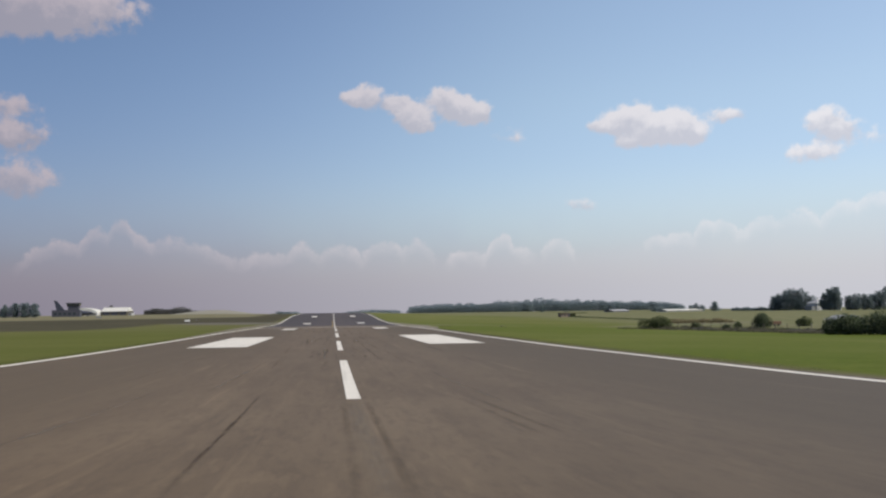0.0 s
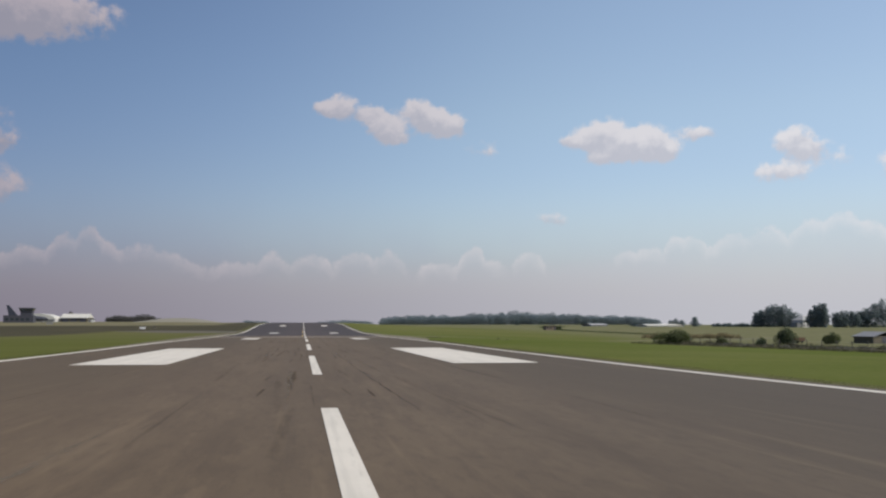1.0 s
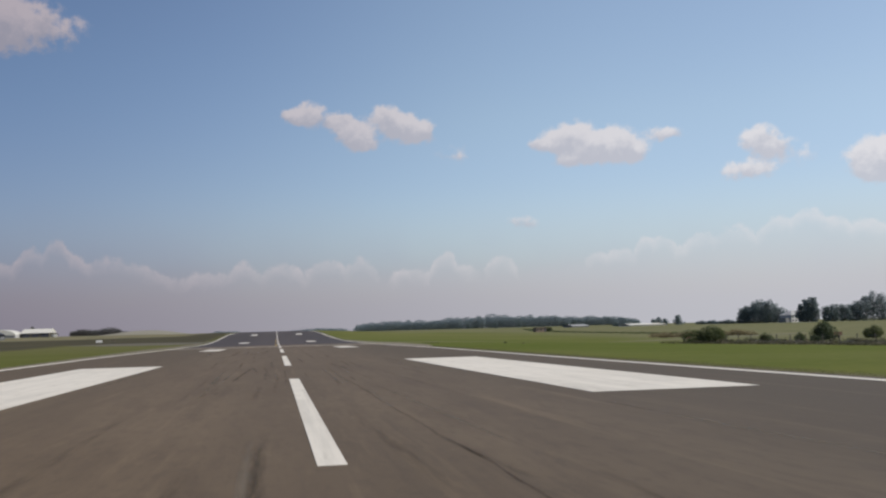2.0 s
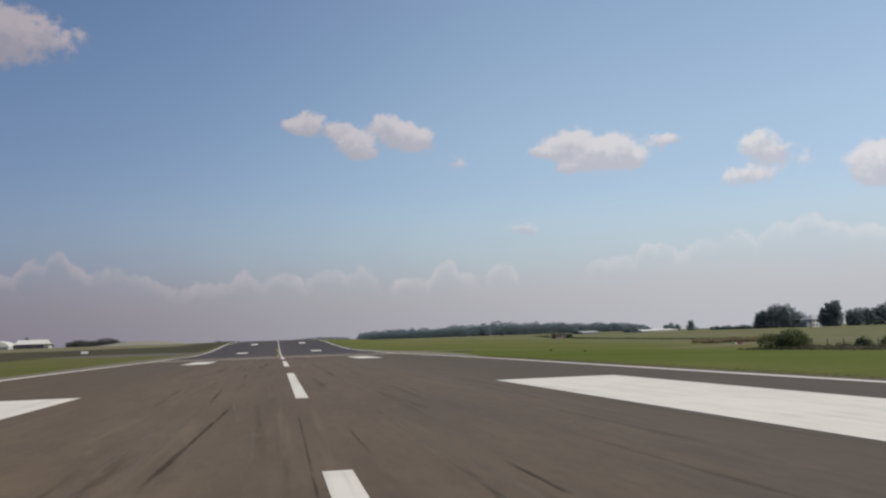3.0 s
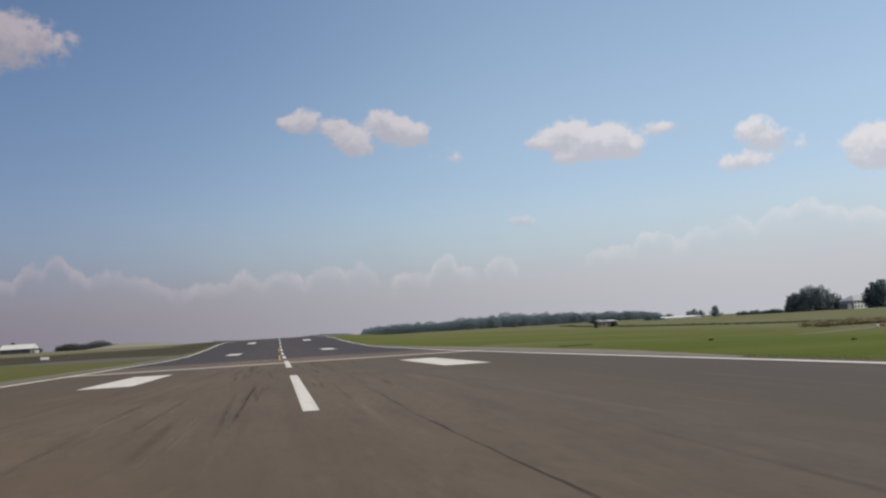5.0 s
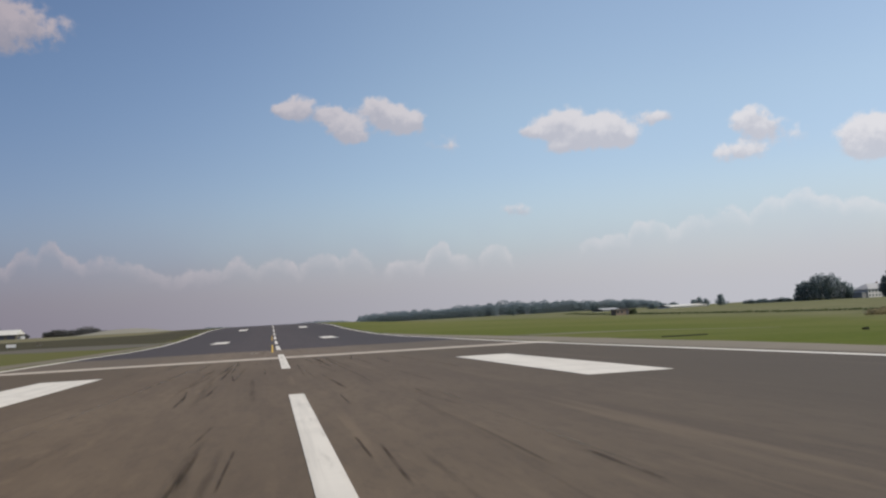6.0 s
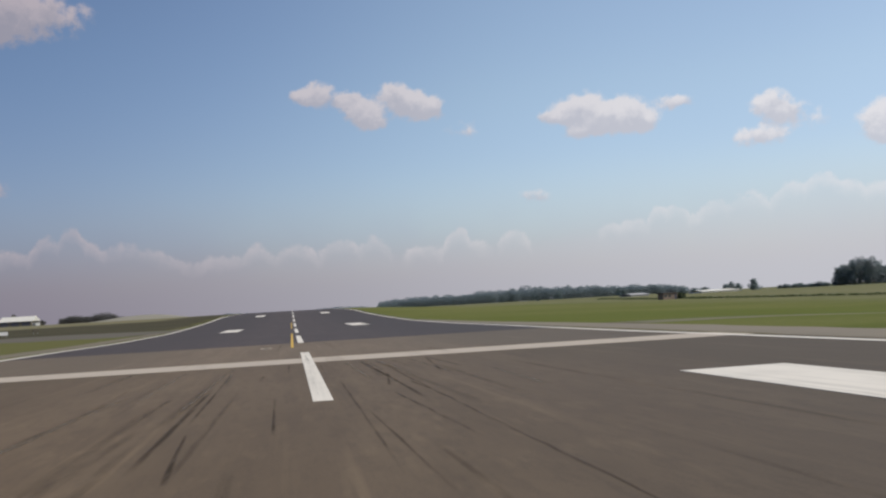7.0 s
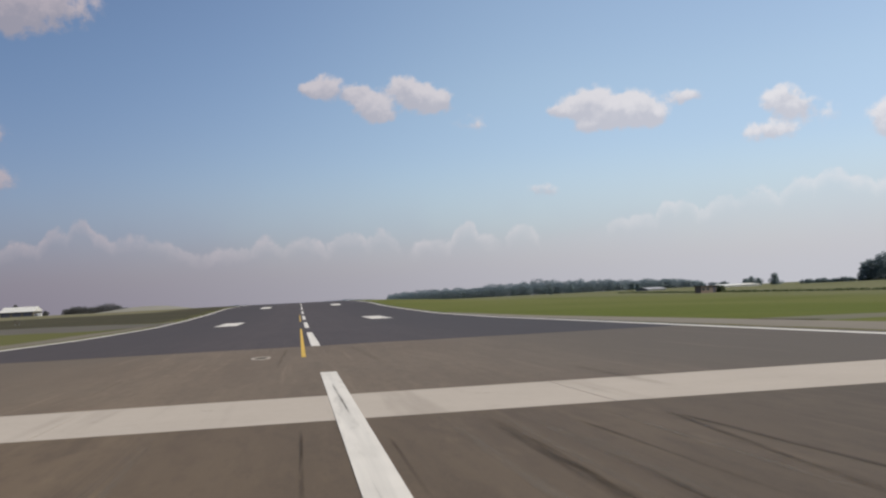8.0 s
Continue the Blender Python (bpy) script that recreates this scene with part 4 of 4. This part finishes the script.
def prism(bm, outline, y0, y1):
    """A solid with an outline in x, z from y0 to y1."""
    a = [bm.verts.new((x, y0, z)) for x, z in outline]
    b = [bm.verts.new((x, y1, z)) for x, z in outline]
    n = len(outline)
    bm.faces.new(a)
    bm.faces.new(b[::-1])
    for i in range(n):
        bm.faces.new((a[i], b[i], b[(i + 1) % n], a[(i + 1) % n]))


def place(ob, x, y, turn=0.0, sink=0.05):
    ob.location = (x, y, gz(x, y) - sink)
    ob.rotation_euler = (0, 0, radians(turn))
    return ob


def shed():
    ob = place(tagged(new("shed"), "low grey shed with a shallow sheet roof", "shed"), 158.0, 246.0, 24, 0.1)
    boxed("wall", ob, M_SHADOWED, -5.5, 5.5, -3, 3, 0, 2.1)
    bm = bmesh.new()
    prism(bm, [(-6.0, 1.95), (-6.0, 2.1), (0, 3.4), (6.0, 2.1), (6.0, 1.95), (0, 3.2)], -3.4, 3.4)
    part("roof", bm, M_ROOF_GREY, ob, "weathered grey sheet roof")
    boxed("door", ob, M_WALL_DARK, -1.4, 0.6, -3.06, -2.98, 0.05, 1.9, label="dark doorway")


shed()


def trailer():
    ob = place(tagged(new("farm_trailer"), "rusty brown farm trailer behind the fence", "trailer"), 136.5, 249.0, 15, 0.0)
    boxed("bed", ob, M_RUST, -1.8, 1.8, -0.9, 0.9, 0.65, 0.85, bevel=0.03)
    boxed("side_board", ob, M_RUST, -1.8, 1.8, -0.9, -0.82, 0.85, 1.6, bevel=0.02)
    boxed("side_board", ob, M_RUST, -1.8, 1.8, 0.82, 0.9, 0.85, 1.6, bevel=0.02)
    boxed("end_board", ob, M_RUST, -1.8, -1.72, -0.82, 0.82, 0.85, 1.5)
    boxed("drawbar", ob, M_METAL, 1.8, 3.2, -0.08, 0.08, 0.6, 0.72)
    for sx in (-0.8, 0.6):
        for sy in (-1, 1):
            bm = bmesh.new()
            limb(bm, (sx, sy * 0.98, 0.38), (sx, sy * 0.76, 0.38), 0.38, 0.38, 14)
            part("wheel", bm, M_BLACK, ob)


trailer()


def barrier():
    ob = place(tagged(new("barrier"), "low red and white barrier standing on the track", "barrier"), 117.5, 293.0, 12, -0.03)
    for x0, x1, m in ((-1.15, -0.42, M_WALL_WHITE), (-0.41, 1.15, M_PANEL_RED)):
        boxed("panel", ob, m, x0, x1, -0.06, 0.06, 0.15, 0.65, bevel=0.02)
    for x in (-0.9, 0.9):
        boxed("foot", ob, M_METAL, x - 0.06, x + 0.06, -0.4, 0.4, 0.0, 0.16, bevel=0.02)


barrier()
scrub("earth_bank", [(122, 325), (130, 328), (140, 329), (155, 327)], 5.0, 1.7, 260, 0.22, 12, M_DRY, "bank of dry straw-coloured grass", "grass")
scrub("bank_weeds", [(121, 319), (128, 322), (140, 324), (153, 322)], 2.4, 0.45, 110, 0.20, 14, M_BROWN_WEED, "brown weathered weeds along the foot of the bank", "grass")
scrub("field_boundary", [(152, 352), (140, 400), (133, 470), (142, 540), (190, 740), (284, 1005)], 2.0, 0.6, 40, 0.24, 13, M_BUSH, "low rough grass along the field boundary", "grass")

bush(39.0, 184.0, 0.2, 0.5, 0.4, 81, "small dark weed clump in the mown grass", M_WEED, "weeds in the verge", "weed", 260, 0.07)
bush(44.0, 216.5, 0.3, 0.6, 0.5, 82, "small dark weed clump in the mown grass", M_WEED, "weeds in the verge", "weed", 260, 0.07)


def drain():
    ob = place(tagged(new("drain_slot"), "long dark drain slot in the grass verge", "drain"), 28.9, 215.8, -4, -0.03)
    boxed("frame", ob, M_BLACK, -1.7, 1.7, -0.13, -0.09, -0.02, 0.05)
    boxed("frame", ob, M_BLACK, -1.7, 1.7, 0.09, 0.13, -0.02, 0.05)
    boxed("grate", ob, M_BLACK, -1.7, 1.7, -0.09, 0.09, -0.02, 0.03)


drain()


def hut():
    ob = place(tagged(new("brick_hut"), "low brown brick hut on the field boundary", "hut"), 129.8, 490.0, 12)
    boxed("wall", ob, M_BRICK, -3.0, 2.8, -1.7, 1.7, 0, 2.1)
    boxed("roof", ob, M_HUT_ROOF, -3.3, 3.1, -2.0, 2.0, 2.1, 2.32, label="flat brown felt roof", bevel=0.03)
    boxed("door", ob, M_WALL_DARK, 1.6, 2.5, -1.76, -1.69, 0.02, 1.95)
    for x in (-2.1, -0.4):
        boxed("window", ob, M_GLASS, x - 0.5, x + 0.5, -1.75, -1.69, 0.9, 1.6)
    for x in (0.2, 1.3, 2.2):
        bm = bmesh.new()
        limb(bm, (x, 0, 2.3), (x, 0, 3.3), 0.14, 0.14, 8)
        part("vent_pipe", bm, M_WALL_DARK, ob, "dark vent pipe")


hut()
bush(134.6, 489.0, 2.6, 3.6, 3.0, 61, "dark bush beside the brick hut", M_HEDGE, count=900, leaf=0.25)


def long_roof(name, a, b, depth, eave, ridge, wall, roof, label, category, bays=0):
    """A long building from a to b (its front foot), depth metres deep."""
    length = math.dist(a, b)
    ob = tagged(new(name), label, category)
    mx, my = (a[0] + b[0]) / 2, (a[1] + b[1]) / 2
    ob.location = (mx, my, min(gz(*a), gz(*b)) - 0.1)
    ob.rotation_euler = (0, 0, math.atan2(b[1] - a[1], b[0] - a[0]))
    boxed("wall", ob, wall, -length / 2, length / 2, 0, depth, 0, eave)
    bm = bmesh.new()
    h = length / 2 + 0.5
    a0 = [bm.verts.new((-h, y, z)) for y, z in ((-0.6, eave), (depth / 2, ridge), (depth + 0.6, eave), (depth + 0.6, eave + 0.25), (depth / 2, ridge + 0.25), (-0.6, eave + 0.25))]
    b0 = [bm.verts.new((h, v.co.y, v.co.z)) for v in a0]
    bm.faces.new(a0)
    bm.faces.new(b0[::-1])
    for i in range(6):
        bm.faces.new((a0[i], b0[i], b0[(i + 1) % 6], a0[(i + 1) % 6]))
    part("roof", bm, roof, ob)
    for i in range(bays):
        x = -length / 2 + length * (i + 0.5) / bays
        boxed("window", ob, M_GLASS, x - length / bays * 0.3, x + length / bays * 0.3, -0.08, 0.05, eave * 0.35, eave * 0.8)
    return ob


long_roof("greenhouse", (378.8, 1003.0), (442.7, 1053.0), 14, 1.5, 2.9, M_WALL_WHITE, M_ROOF_PALE, "long low white greenhouse across the fields", "greenhouse", 12)
long_roof("barn", (342.1, 1089.4), (369.3, 1111.1), 14, 1.6, 3.2, M_WALL_GREY, M_ROOF_LIGHT, "far low barn with a white roof", "barn", 5)


def house():
    ob = place(tagged(new("house"), "large two-storey white house with a pale grey hipped roof", "house"), 462.0, 800.0, 20)
    boxed("wall", ob, M_WALL_WHITE, -16, 16, 0, 12, 0, 6.6)
    boxed("annexe", ob, M_WALL_GREY, -22, -16, 1, 9, 0, 4.2)
    bm = bmesh.new()
    e = [bm.verts.new(p) for p in ((-17, -1, 6.6), (17, -1, 6.6), (17, 13, 6.6), (-17, 13, 6.6))]
    r = [bm.verts.new(p) for p in ((-9, 6, 10.8), (9, 6, 10.8))]
    for q in ((e[0], e[1], r[1], r[0]), (e[1], e[2], r[1]), (e[2], e[3], r[0], r[1]), (e[3], e[0], r[0])):
        bm.faces.new(q)
    bm.faces.new(e[::-1])
    part("roof", bm, M_ROOF_LIGHT, ob, "pale grey hipped roof")
    for z in (0.9, 4.1):
        for i in range(8):
            x = -14 + 4 * i
            w = boxed("window", ob, M_GLASS, x - 0.9, x + 0.9, -0.05, 0.1, z, z + 1.6)
            boxed("window_frame", w, M_PANEL_WHITE, x - 1.05, x + 1.05, -0.10, -0.04, z - 0.15, z)
    boxed("chimney", ob, M_BRICK, 5, 6.2, 6.5, 7.7, 9.8, 12.0)


house()

# tree clumps and single trees beyond the fields
CLUMP = "tree clump beside the white house"
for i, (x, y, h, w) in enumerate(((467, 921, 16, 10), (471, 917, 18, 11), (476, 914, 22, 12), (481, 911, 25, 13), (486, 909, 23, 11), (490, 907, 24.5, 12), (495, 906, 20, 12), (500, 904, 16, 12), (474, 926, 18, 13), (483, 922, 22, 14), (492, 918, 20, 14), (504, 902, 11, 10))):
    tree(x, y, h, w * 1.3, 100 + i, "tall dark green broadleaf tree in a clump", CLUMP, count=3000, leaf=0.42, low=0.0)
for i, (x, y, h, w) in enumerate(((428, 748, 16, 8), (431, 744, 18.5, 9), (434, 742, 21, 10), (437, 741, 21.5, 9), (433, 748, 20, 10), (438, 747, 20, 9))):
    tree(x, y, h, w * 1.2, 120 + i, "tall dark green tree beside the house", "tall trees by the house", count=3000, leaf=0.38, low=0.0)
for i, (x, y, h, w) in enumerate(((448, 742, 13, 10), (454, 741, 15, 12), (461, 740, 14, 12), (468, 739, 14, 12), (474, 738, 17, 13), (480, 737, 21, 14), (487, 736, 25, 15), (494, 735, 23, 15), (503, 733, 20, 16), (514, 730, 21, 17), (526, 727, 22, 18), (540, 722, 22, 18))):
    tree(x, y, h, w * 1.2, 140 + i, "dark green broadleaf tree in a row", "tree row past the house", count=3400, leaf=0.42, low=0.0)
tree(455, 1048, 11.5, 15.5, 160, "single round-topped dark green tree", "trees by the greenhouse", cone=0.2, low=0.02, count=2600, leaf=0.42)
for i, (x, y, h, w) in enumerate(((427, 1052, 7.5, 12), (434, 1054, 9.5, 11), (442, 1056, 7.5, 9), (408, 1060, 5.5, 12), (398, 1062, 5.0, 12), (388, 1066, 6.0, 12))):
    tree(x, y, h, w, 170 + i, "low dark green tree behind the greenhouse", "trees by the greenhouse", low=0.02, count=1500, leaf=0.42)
scrub("far_hedge", [(459, 1004), (462, 975), (465, 948), (470, 925)], 5.0, 4.4, 260, 0.36, 31, M_HAZED_LEAF, "long dark hedge between the fields", "hedge")


def woods(name, points, depth, height, spacing, seed, label, leaf=0.6, per=900):
    """Far woodland: many uneven rounded crowns in one object."""
    rng = random.Random(seed)
    blobs = []
    for x, y in along(points, spacing):
        for row in range(3):
            px, py = x + rng.uniform(-4, 4), y + row * depth / 3 + rng.uniform(-6, 6)
            swell = 0.92 + 0.16 * noise.noise((px * 0.02, seed * 1.7, 0.0))
            h = height(x) * swell * rng.uniform(0.80, 1.06) * (0.76 + 0.08 * row)
            r = rng.uniform(4.0, 9.0)
            g = gz(px, py)
            blobs.append((px, py, g + h * 0.70, r, r, h * 0.30))
            blobs.append((px + rng.uniform(-3, 3), py - 2, g + h * 0.34, r * 1.3, r, h * 0.36))
    return tagged(leaves(name, blobs, len(blobs) * per // 2, leaf, seed, M_HAZED_WOOD, shell=0.6, loose=1.1), label, "woodland", kind="stuff")


def wood_height(x):
    return float(np.interp(x, [120, 150, 215, 294, 374, 455, 520, 570, 620, 700], [13, 17, 18, 23, 27, 24, 21.5, 21, 15, 14]))


woods("woodland", [(140, 1600), (215, 1600), (300, 1600), (400, 1600), (500, 1600), (620, 1590)], 60, wood_height, 6.5, 51, "long belt of green woodland on the horizon, haze put into its leaf colour")
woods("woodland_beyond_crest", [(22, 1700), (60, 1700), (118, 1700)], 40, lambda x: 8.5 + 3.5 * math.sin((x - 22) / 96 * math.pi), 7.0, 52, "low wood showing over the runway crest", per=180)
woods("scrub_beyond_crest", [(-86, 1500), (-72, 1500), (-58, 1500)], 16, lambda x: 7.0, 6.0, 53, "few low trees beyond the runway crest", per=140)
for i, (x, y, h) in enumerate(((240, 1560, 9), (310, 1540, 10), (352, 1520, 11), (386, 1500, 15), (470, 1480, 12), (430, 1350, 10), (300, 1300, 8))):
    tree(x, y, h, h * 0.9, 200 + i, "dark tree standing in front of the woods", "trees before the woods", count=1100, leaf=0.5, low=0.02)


# ---- left of the runway ----
def sign(x, y, turn, w, h, front, label):
    ob = place(tagged(new("airfield_sign"), label, "sign", "airfield signs"), x, y, turn, 0.0)
    boxed("board", ob, front, -w / 2, w / 2, -0.1, 0.1, 0.45, 0.45 + h, bevel=0.03)
    for sx in (-w * 0.35, w * 0.35):
        boxed("leg", ob, M_METAL, sx - 0.05, sx + 0.05, -0.05, 0.05, -0.1, 0.46)


sign(-66.5, 408.7, 8, 2.3, 0.8, M_PANEL_WHITE, "white airfield sign board on short legs")
sign(-65.2, 432.1, 8, 1.3, 0.9, M_SHADOWED, "dark back of an airfield sign board")
sign(-140.0, 553.0, 14, 3.4, 1.0, M_WALL_GREY, "far grey airfield sign board in rough grass")


def hangar(name, x, y, w, d, eave, ridge, barrel, label):
    ob = place(tagged(new(name), label, "hangar", "hangars"), x, y, 0)
    boxed("wall", ob, M_SHADOWED if not barrel else M_WALL_WHITE, -w / 2, w / 2, 0, d, 0, eave)
    bm = bmesh.new()
    if barrel:
        n = 14
        out = [(w / 2 * math.cos(math.pi * i / n), eave + (ridge - eave) * math.sin(math.pi * i / n)) for i in range(n + 1)]
        prism(bm, out, -0.6, d)
    else:
        vs = [bm.verts.new(p) for p in ((-w / 2 - 1, -1, eave), (w / 2 + 1, -1, eave), (w / 2 + 1, d / 2, ridge), (-w / 2 - 1, d / 2, ridge), (-w / 2 - 1, d + 1, eave), (w / 2 + 1, d + 1, eave))]
        for q in ((0, 1, 2, 3), (3, 2, 5, 4), (0, 3, 4), (1, 5, 2), (0, 4, 5, 1)):
            bm.faces.new([vs[i] for i in q])
    part("roof", bm, M_ROOF_PALE, ob, "pale sheet roof")
    for i in range(3):
        x0 = -w / 2 + w * (i + 0.12) / 3
        boxed("door", ob, M_WALL_DARK if not barrel else M_WALL_GREY, x0, x0 + w / 3 * 0.76, -0.12, 0.02, 0.05, eave * 0.82, label="sliding hangar door")
    return ob


hangar("hangar", -252.0, 1095.0, 28, 30, 4.6, 9.2, False, "wide hangar with a pale roof and brown front")
hangar("hangar", -287.0, 1080.0, 38, 30, 3.0, 9.0, True, "white barrel-roofed hangar beside the airfield")
boxed_store = place(tagged(new("store_box"), "small white storage container by the hangar", "container"), -231.0, 1085.0)
boxed("body", boxed_store, M_PANEL_WHITE, -3, 3, -1.2, 1.2, 0, 2.6, bevel=0.04)
boxed("door", boxed_store, M_METAL, -2.9, -0.1, -1.26, -1.19, 0.1, 2.5)


def control_tower():
    ob = place(tagged(new("control_tower"), "dark airfield control tower with a flared glazed cab", "tower"), -207.0, 750.0, 6)
    boxed("building", ob, M_WALL_DARK, -16, 5, 0, 12, 0, 5.5)
    boxed("shaft", ob, M_WALL_DARK, -4, 4, 0, 8, 5.5, 8.2)

    def frustum(name, r0, r1, z0, z1, material, label=""):
        bm = bmesh.new()
        a = [bm.verts.new((sx * r0, 4 + sy * r0, z0)) for sx, sy in ((-1, -1), (1, -1), (1, 1), (-1, 1))]
        b = [bm.verts.new((sx * r1, 4 + sy * r1, z1)) for sx, sy in ((-1, -1), (1, -1), (1, 1), (-1, 1))]
        bm.faces.new(a[::-1])
        bm.faces.new(b)
        for i in range(4):
            bm.faces.new((a[i], a[(i + 1) % 4], b[(i + 1) % 4], b[i]))
        return part(name, bm, material, ob, label)

    frustum("cab_sill", 4.3, 4.5, 8.2, 9.0, M_WALL_DARK)
    frustum("cab_glazing", 4.5, 5.0, 9.0, 10.7, M_GLASS, "slanted dark cab windows")
    frustum("cab_roof", 5.4, 5.3, 10.7, 11.3, M_WALL_DARK)
    for i in range(5):
        boxed("window", ob, M_GLASS, -14.5 + 3.6 * i, -12.3 + 3.6 * i, -0.06, 0.03, 1.6, 3.4)


control_tower()


def airplane():
    ob = place(tagged(new("airplane"), "parked dark grey aeroplane with a tall swept fin", "airplane"), -213.0, 779.0, 0, 0.0)
    bm = bmesh.new()
    stations = ((-15, 0.3, 3.9), (-13, 0.9, 3.7), (-8, 1.7, 3.2), (0, 1.9, 3.0), (8, 1.9, 3.0), (12, 1.5, 2.9), (14.5, 0.5, 2.6))
    rings = [[bm.verts.new((x, r * math.cos(2 * math.pi * i / 16), z + r * math.sin(2 * math.pi * i / 16))) for i in range(16)] for x, r, z in stations]
    for a, b in zip(rings, rings[1:]):
        for i in range(16):
            bm.faces.new((a[i], a[(i + 1) % 16], b[(i + 1) % 16], b[i]))
    bm.faces.new(rings[0])
    bm.faces.new(rings[-1][::-1])
    part("fuselage", bm, M_PLANE, ob, smooth=True)
    bm = bmesh.new()
    prism(bm, [(-7.5, 4.6), (-14.8, 13.4), (-17.0, 13.6), (-14.6, 4.4)], -0.18, 0.18)
    part("fin", bm, M_PLANE, ob, "tall swept tail fin")
    for s in (-1, 1):
        bm = bmesh.new()
        vs = [bm.verts.new(p) for p in ((4, s * 1.6, 2.6), (-1.5, s * 1.6, 2.6), (-4.5, s * 14, 3.3), (-2.2, s * 14, 3.3))]
        top = bm.faces.new(vs)
        ext = bmesh.ops.extrude_face_region(bm, geom=[top])
        bmesh.ops.translate(bm, verts=[g for g in ext["geom"] if isinstance(g, bmesh.types.BMVert)], vec=(0, 0, 0.35))
        part("wing", bm, M_PLANE, ob)
        bm = bmesh.new()
        vs = [bm.verts.new(p) for p in ((-10.5, s * 0.8, 4.6), (-13.2, s * 0.8, 4.6), (-14.4, s * 5, 4.9), (-13.2, s * 5, 4.9))]
        top = bm.faces.new(vs)
        ext = bmesh.ops.extrude_face_region(bm, geom=[top])
        bmesh.ops.translate(bm, verts=[g for g in ext["geom"] if isinstance(g, bmesh.types.BMVert)], vec=(0, 0, 0.2))
        part("tailplane", bm, M_PLANE, ob)
    for x, y in ((10, 0), (-1, -2), (-1, 2)):
        bm = bmesh.new()
        limb(bm, (x, y, 0.5), (x, y, 1.6), 0.12, 0.12, 8)
        leg = part("landing_leg", bm, M_METAL, ob)
        bm = bmesh.new()
        limb(bm, (x, y - 0.22, 0.5), (x, y + 0.22, 0.5), 0.5, 0.5, 14)
        part("wheel", bm, M_BLACK, leg)


airplane()
for i, (x, y, h, w) in enumerate(((-249, 742, 11, 12), (-241, 740, 11.5, 12), (-233, 738, 11, 11), (-258, 746, 10, 12))):
    tree(x, y, h, w, 230 + i, "dark green tree by the airfield buildings", "trees by the buildings", count=1800, leaf=0.5, low=0.03)
for i, (x, y, h, w) in enumerate(((-240, 1232, 6.0, 16), (-232, 1230, 8.0, 17), (-224, 1228, 8.0, 18), (-215, 1227, 7.0, 18), (-206, 1226, 8.5, 20), (-197, 1224, 9.5, 20), (-188, 1223, 7.5, 19), (-179, 1222, 4.5, 16), (-262, 1232, 5, 8), (-268, 1150, 12.5, 8))):
    tree(x, y, h, w, 240 + i, "dark grey-green rounded tree in a low clump", "low tree clump past the hangars", M_SCRUB, count=2200, leaf=0.42, low=0.0)


def mound():
    xs, ys = np.linspace(-200, -96, 27), np.linspace(1110, 1250, 15)
    verts = []
    for y in ys:
        for x in xs:
            u, v = (x + 148) / 52, (y - 1180) / 70
            h = 5.2 * max(0.0, 1 - u * u) ** 1.3 * max(0.0, 1 - v * v) + 0.5 * noise.noise((x * 0.05, y * 0.05, 2)) * max(0.0, 1 - u * u)
            verts.append((float(x), float(y), gz(x, y) - 0.3 + h))
    n = len(xs)
    faces = [(j * n + i, j * n + i + 1, (j + 1) * n + i + 1, (j + 1) * n + i) for j in range(len(ys) - 1) for i in range(n - 1)]
    tagged(from_arrays("mound", verts, faces, M_HAZED_MOUND, smooth=True), "dry grassy mound beyond the airfield, colour paled for haze", "mound", kind="structure")


mound()


# ---- grass on the verges ----
def verge_grass():
    rng = np.random.default_rng(77)
    for name, lo, hi, y0, y1, n in (("verge_grass", 20.1, 22.2, 10.0, 175.0, 7000), ("verge_grass", -23.6, -21.6, 20.0, 180.0, 7000)):
        x, y = rng.uniform(0, 1, n) ** 1.6, rng.uniform(y0, y1, n)
        x = lo + (hi - lo) * x if lo > 0 else hi - (hi - lo) * x
        keep = ~((np.abs(x) < 28.5) & (y > 180) & (y < 310))
        x, y = x[keep], y[keep]
        z = np.array([gz(a, b) for a, b in zip(x, y)])
        verts, faces = [], []
        for blade in range(3):
            a = rng.uniform(0, 2 * np.pi, len(x))
            h = rng.uniform(0.015, 0.045, len(x))
            w = rng.uniform(0.012, 0.03, len(x))
            ox, oy = rng.normal(0, 0.06, len(x)), rng.normal(0, 0.06, len(x))
            base = len(verts)
            pts = np.stack([
                np.stack([x + ox - np.cos(a) * w, y + oy - np.sin(a) * w, z - 0.01], 1),
                np.stack([x + ox + np.cos(a) * w, y + oy + np.sin(a) * w, z - 0.01], 1),
                np.stack([x + ox + rng.normal(0, 0.05, len(x)), y + oy + rng.normal(0, 0.05, len(x)), z + h], 1)], 1).reshape(-1, 3)
            verts += pts.tolist()
            faces += (np.arange(len(pts)).reshape(-1, 3) + base).tolist()
        tagged(from_arrays(name, verts, faces, M_BLADE), "short mown grass blades along the runway verge", "grass", kind="stuff")


verge_grass()
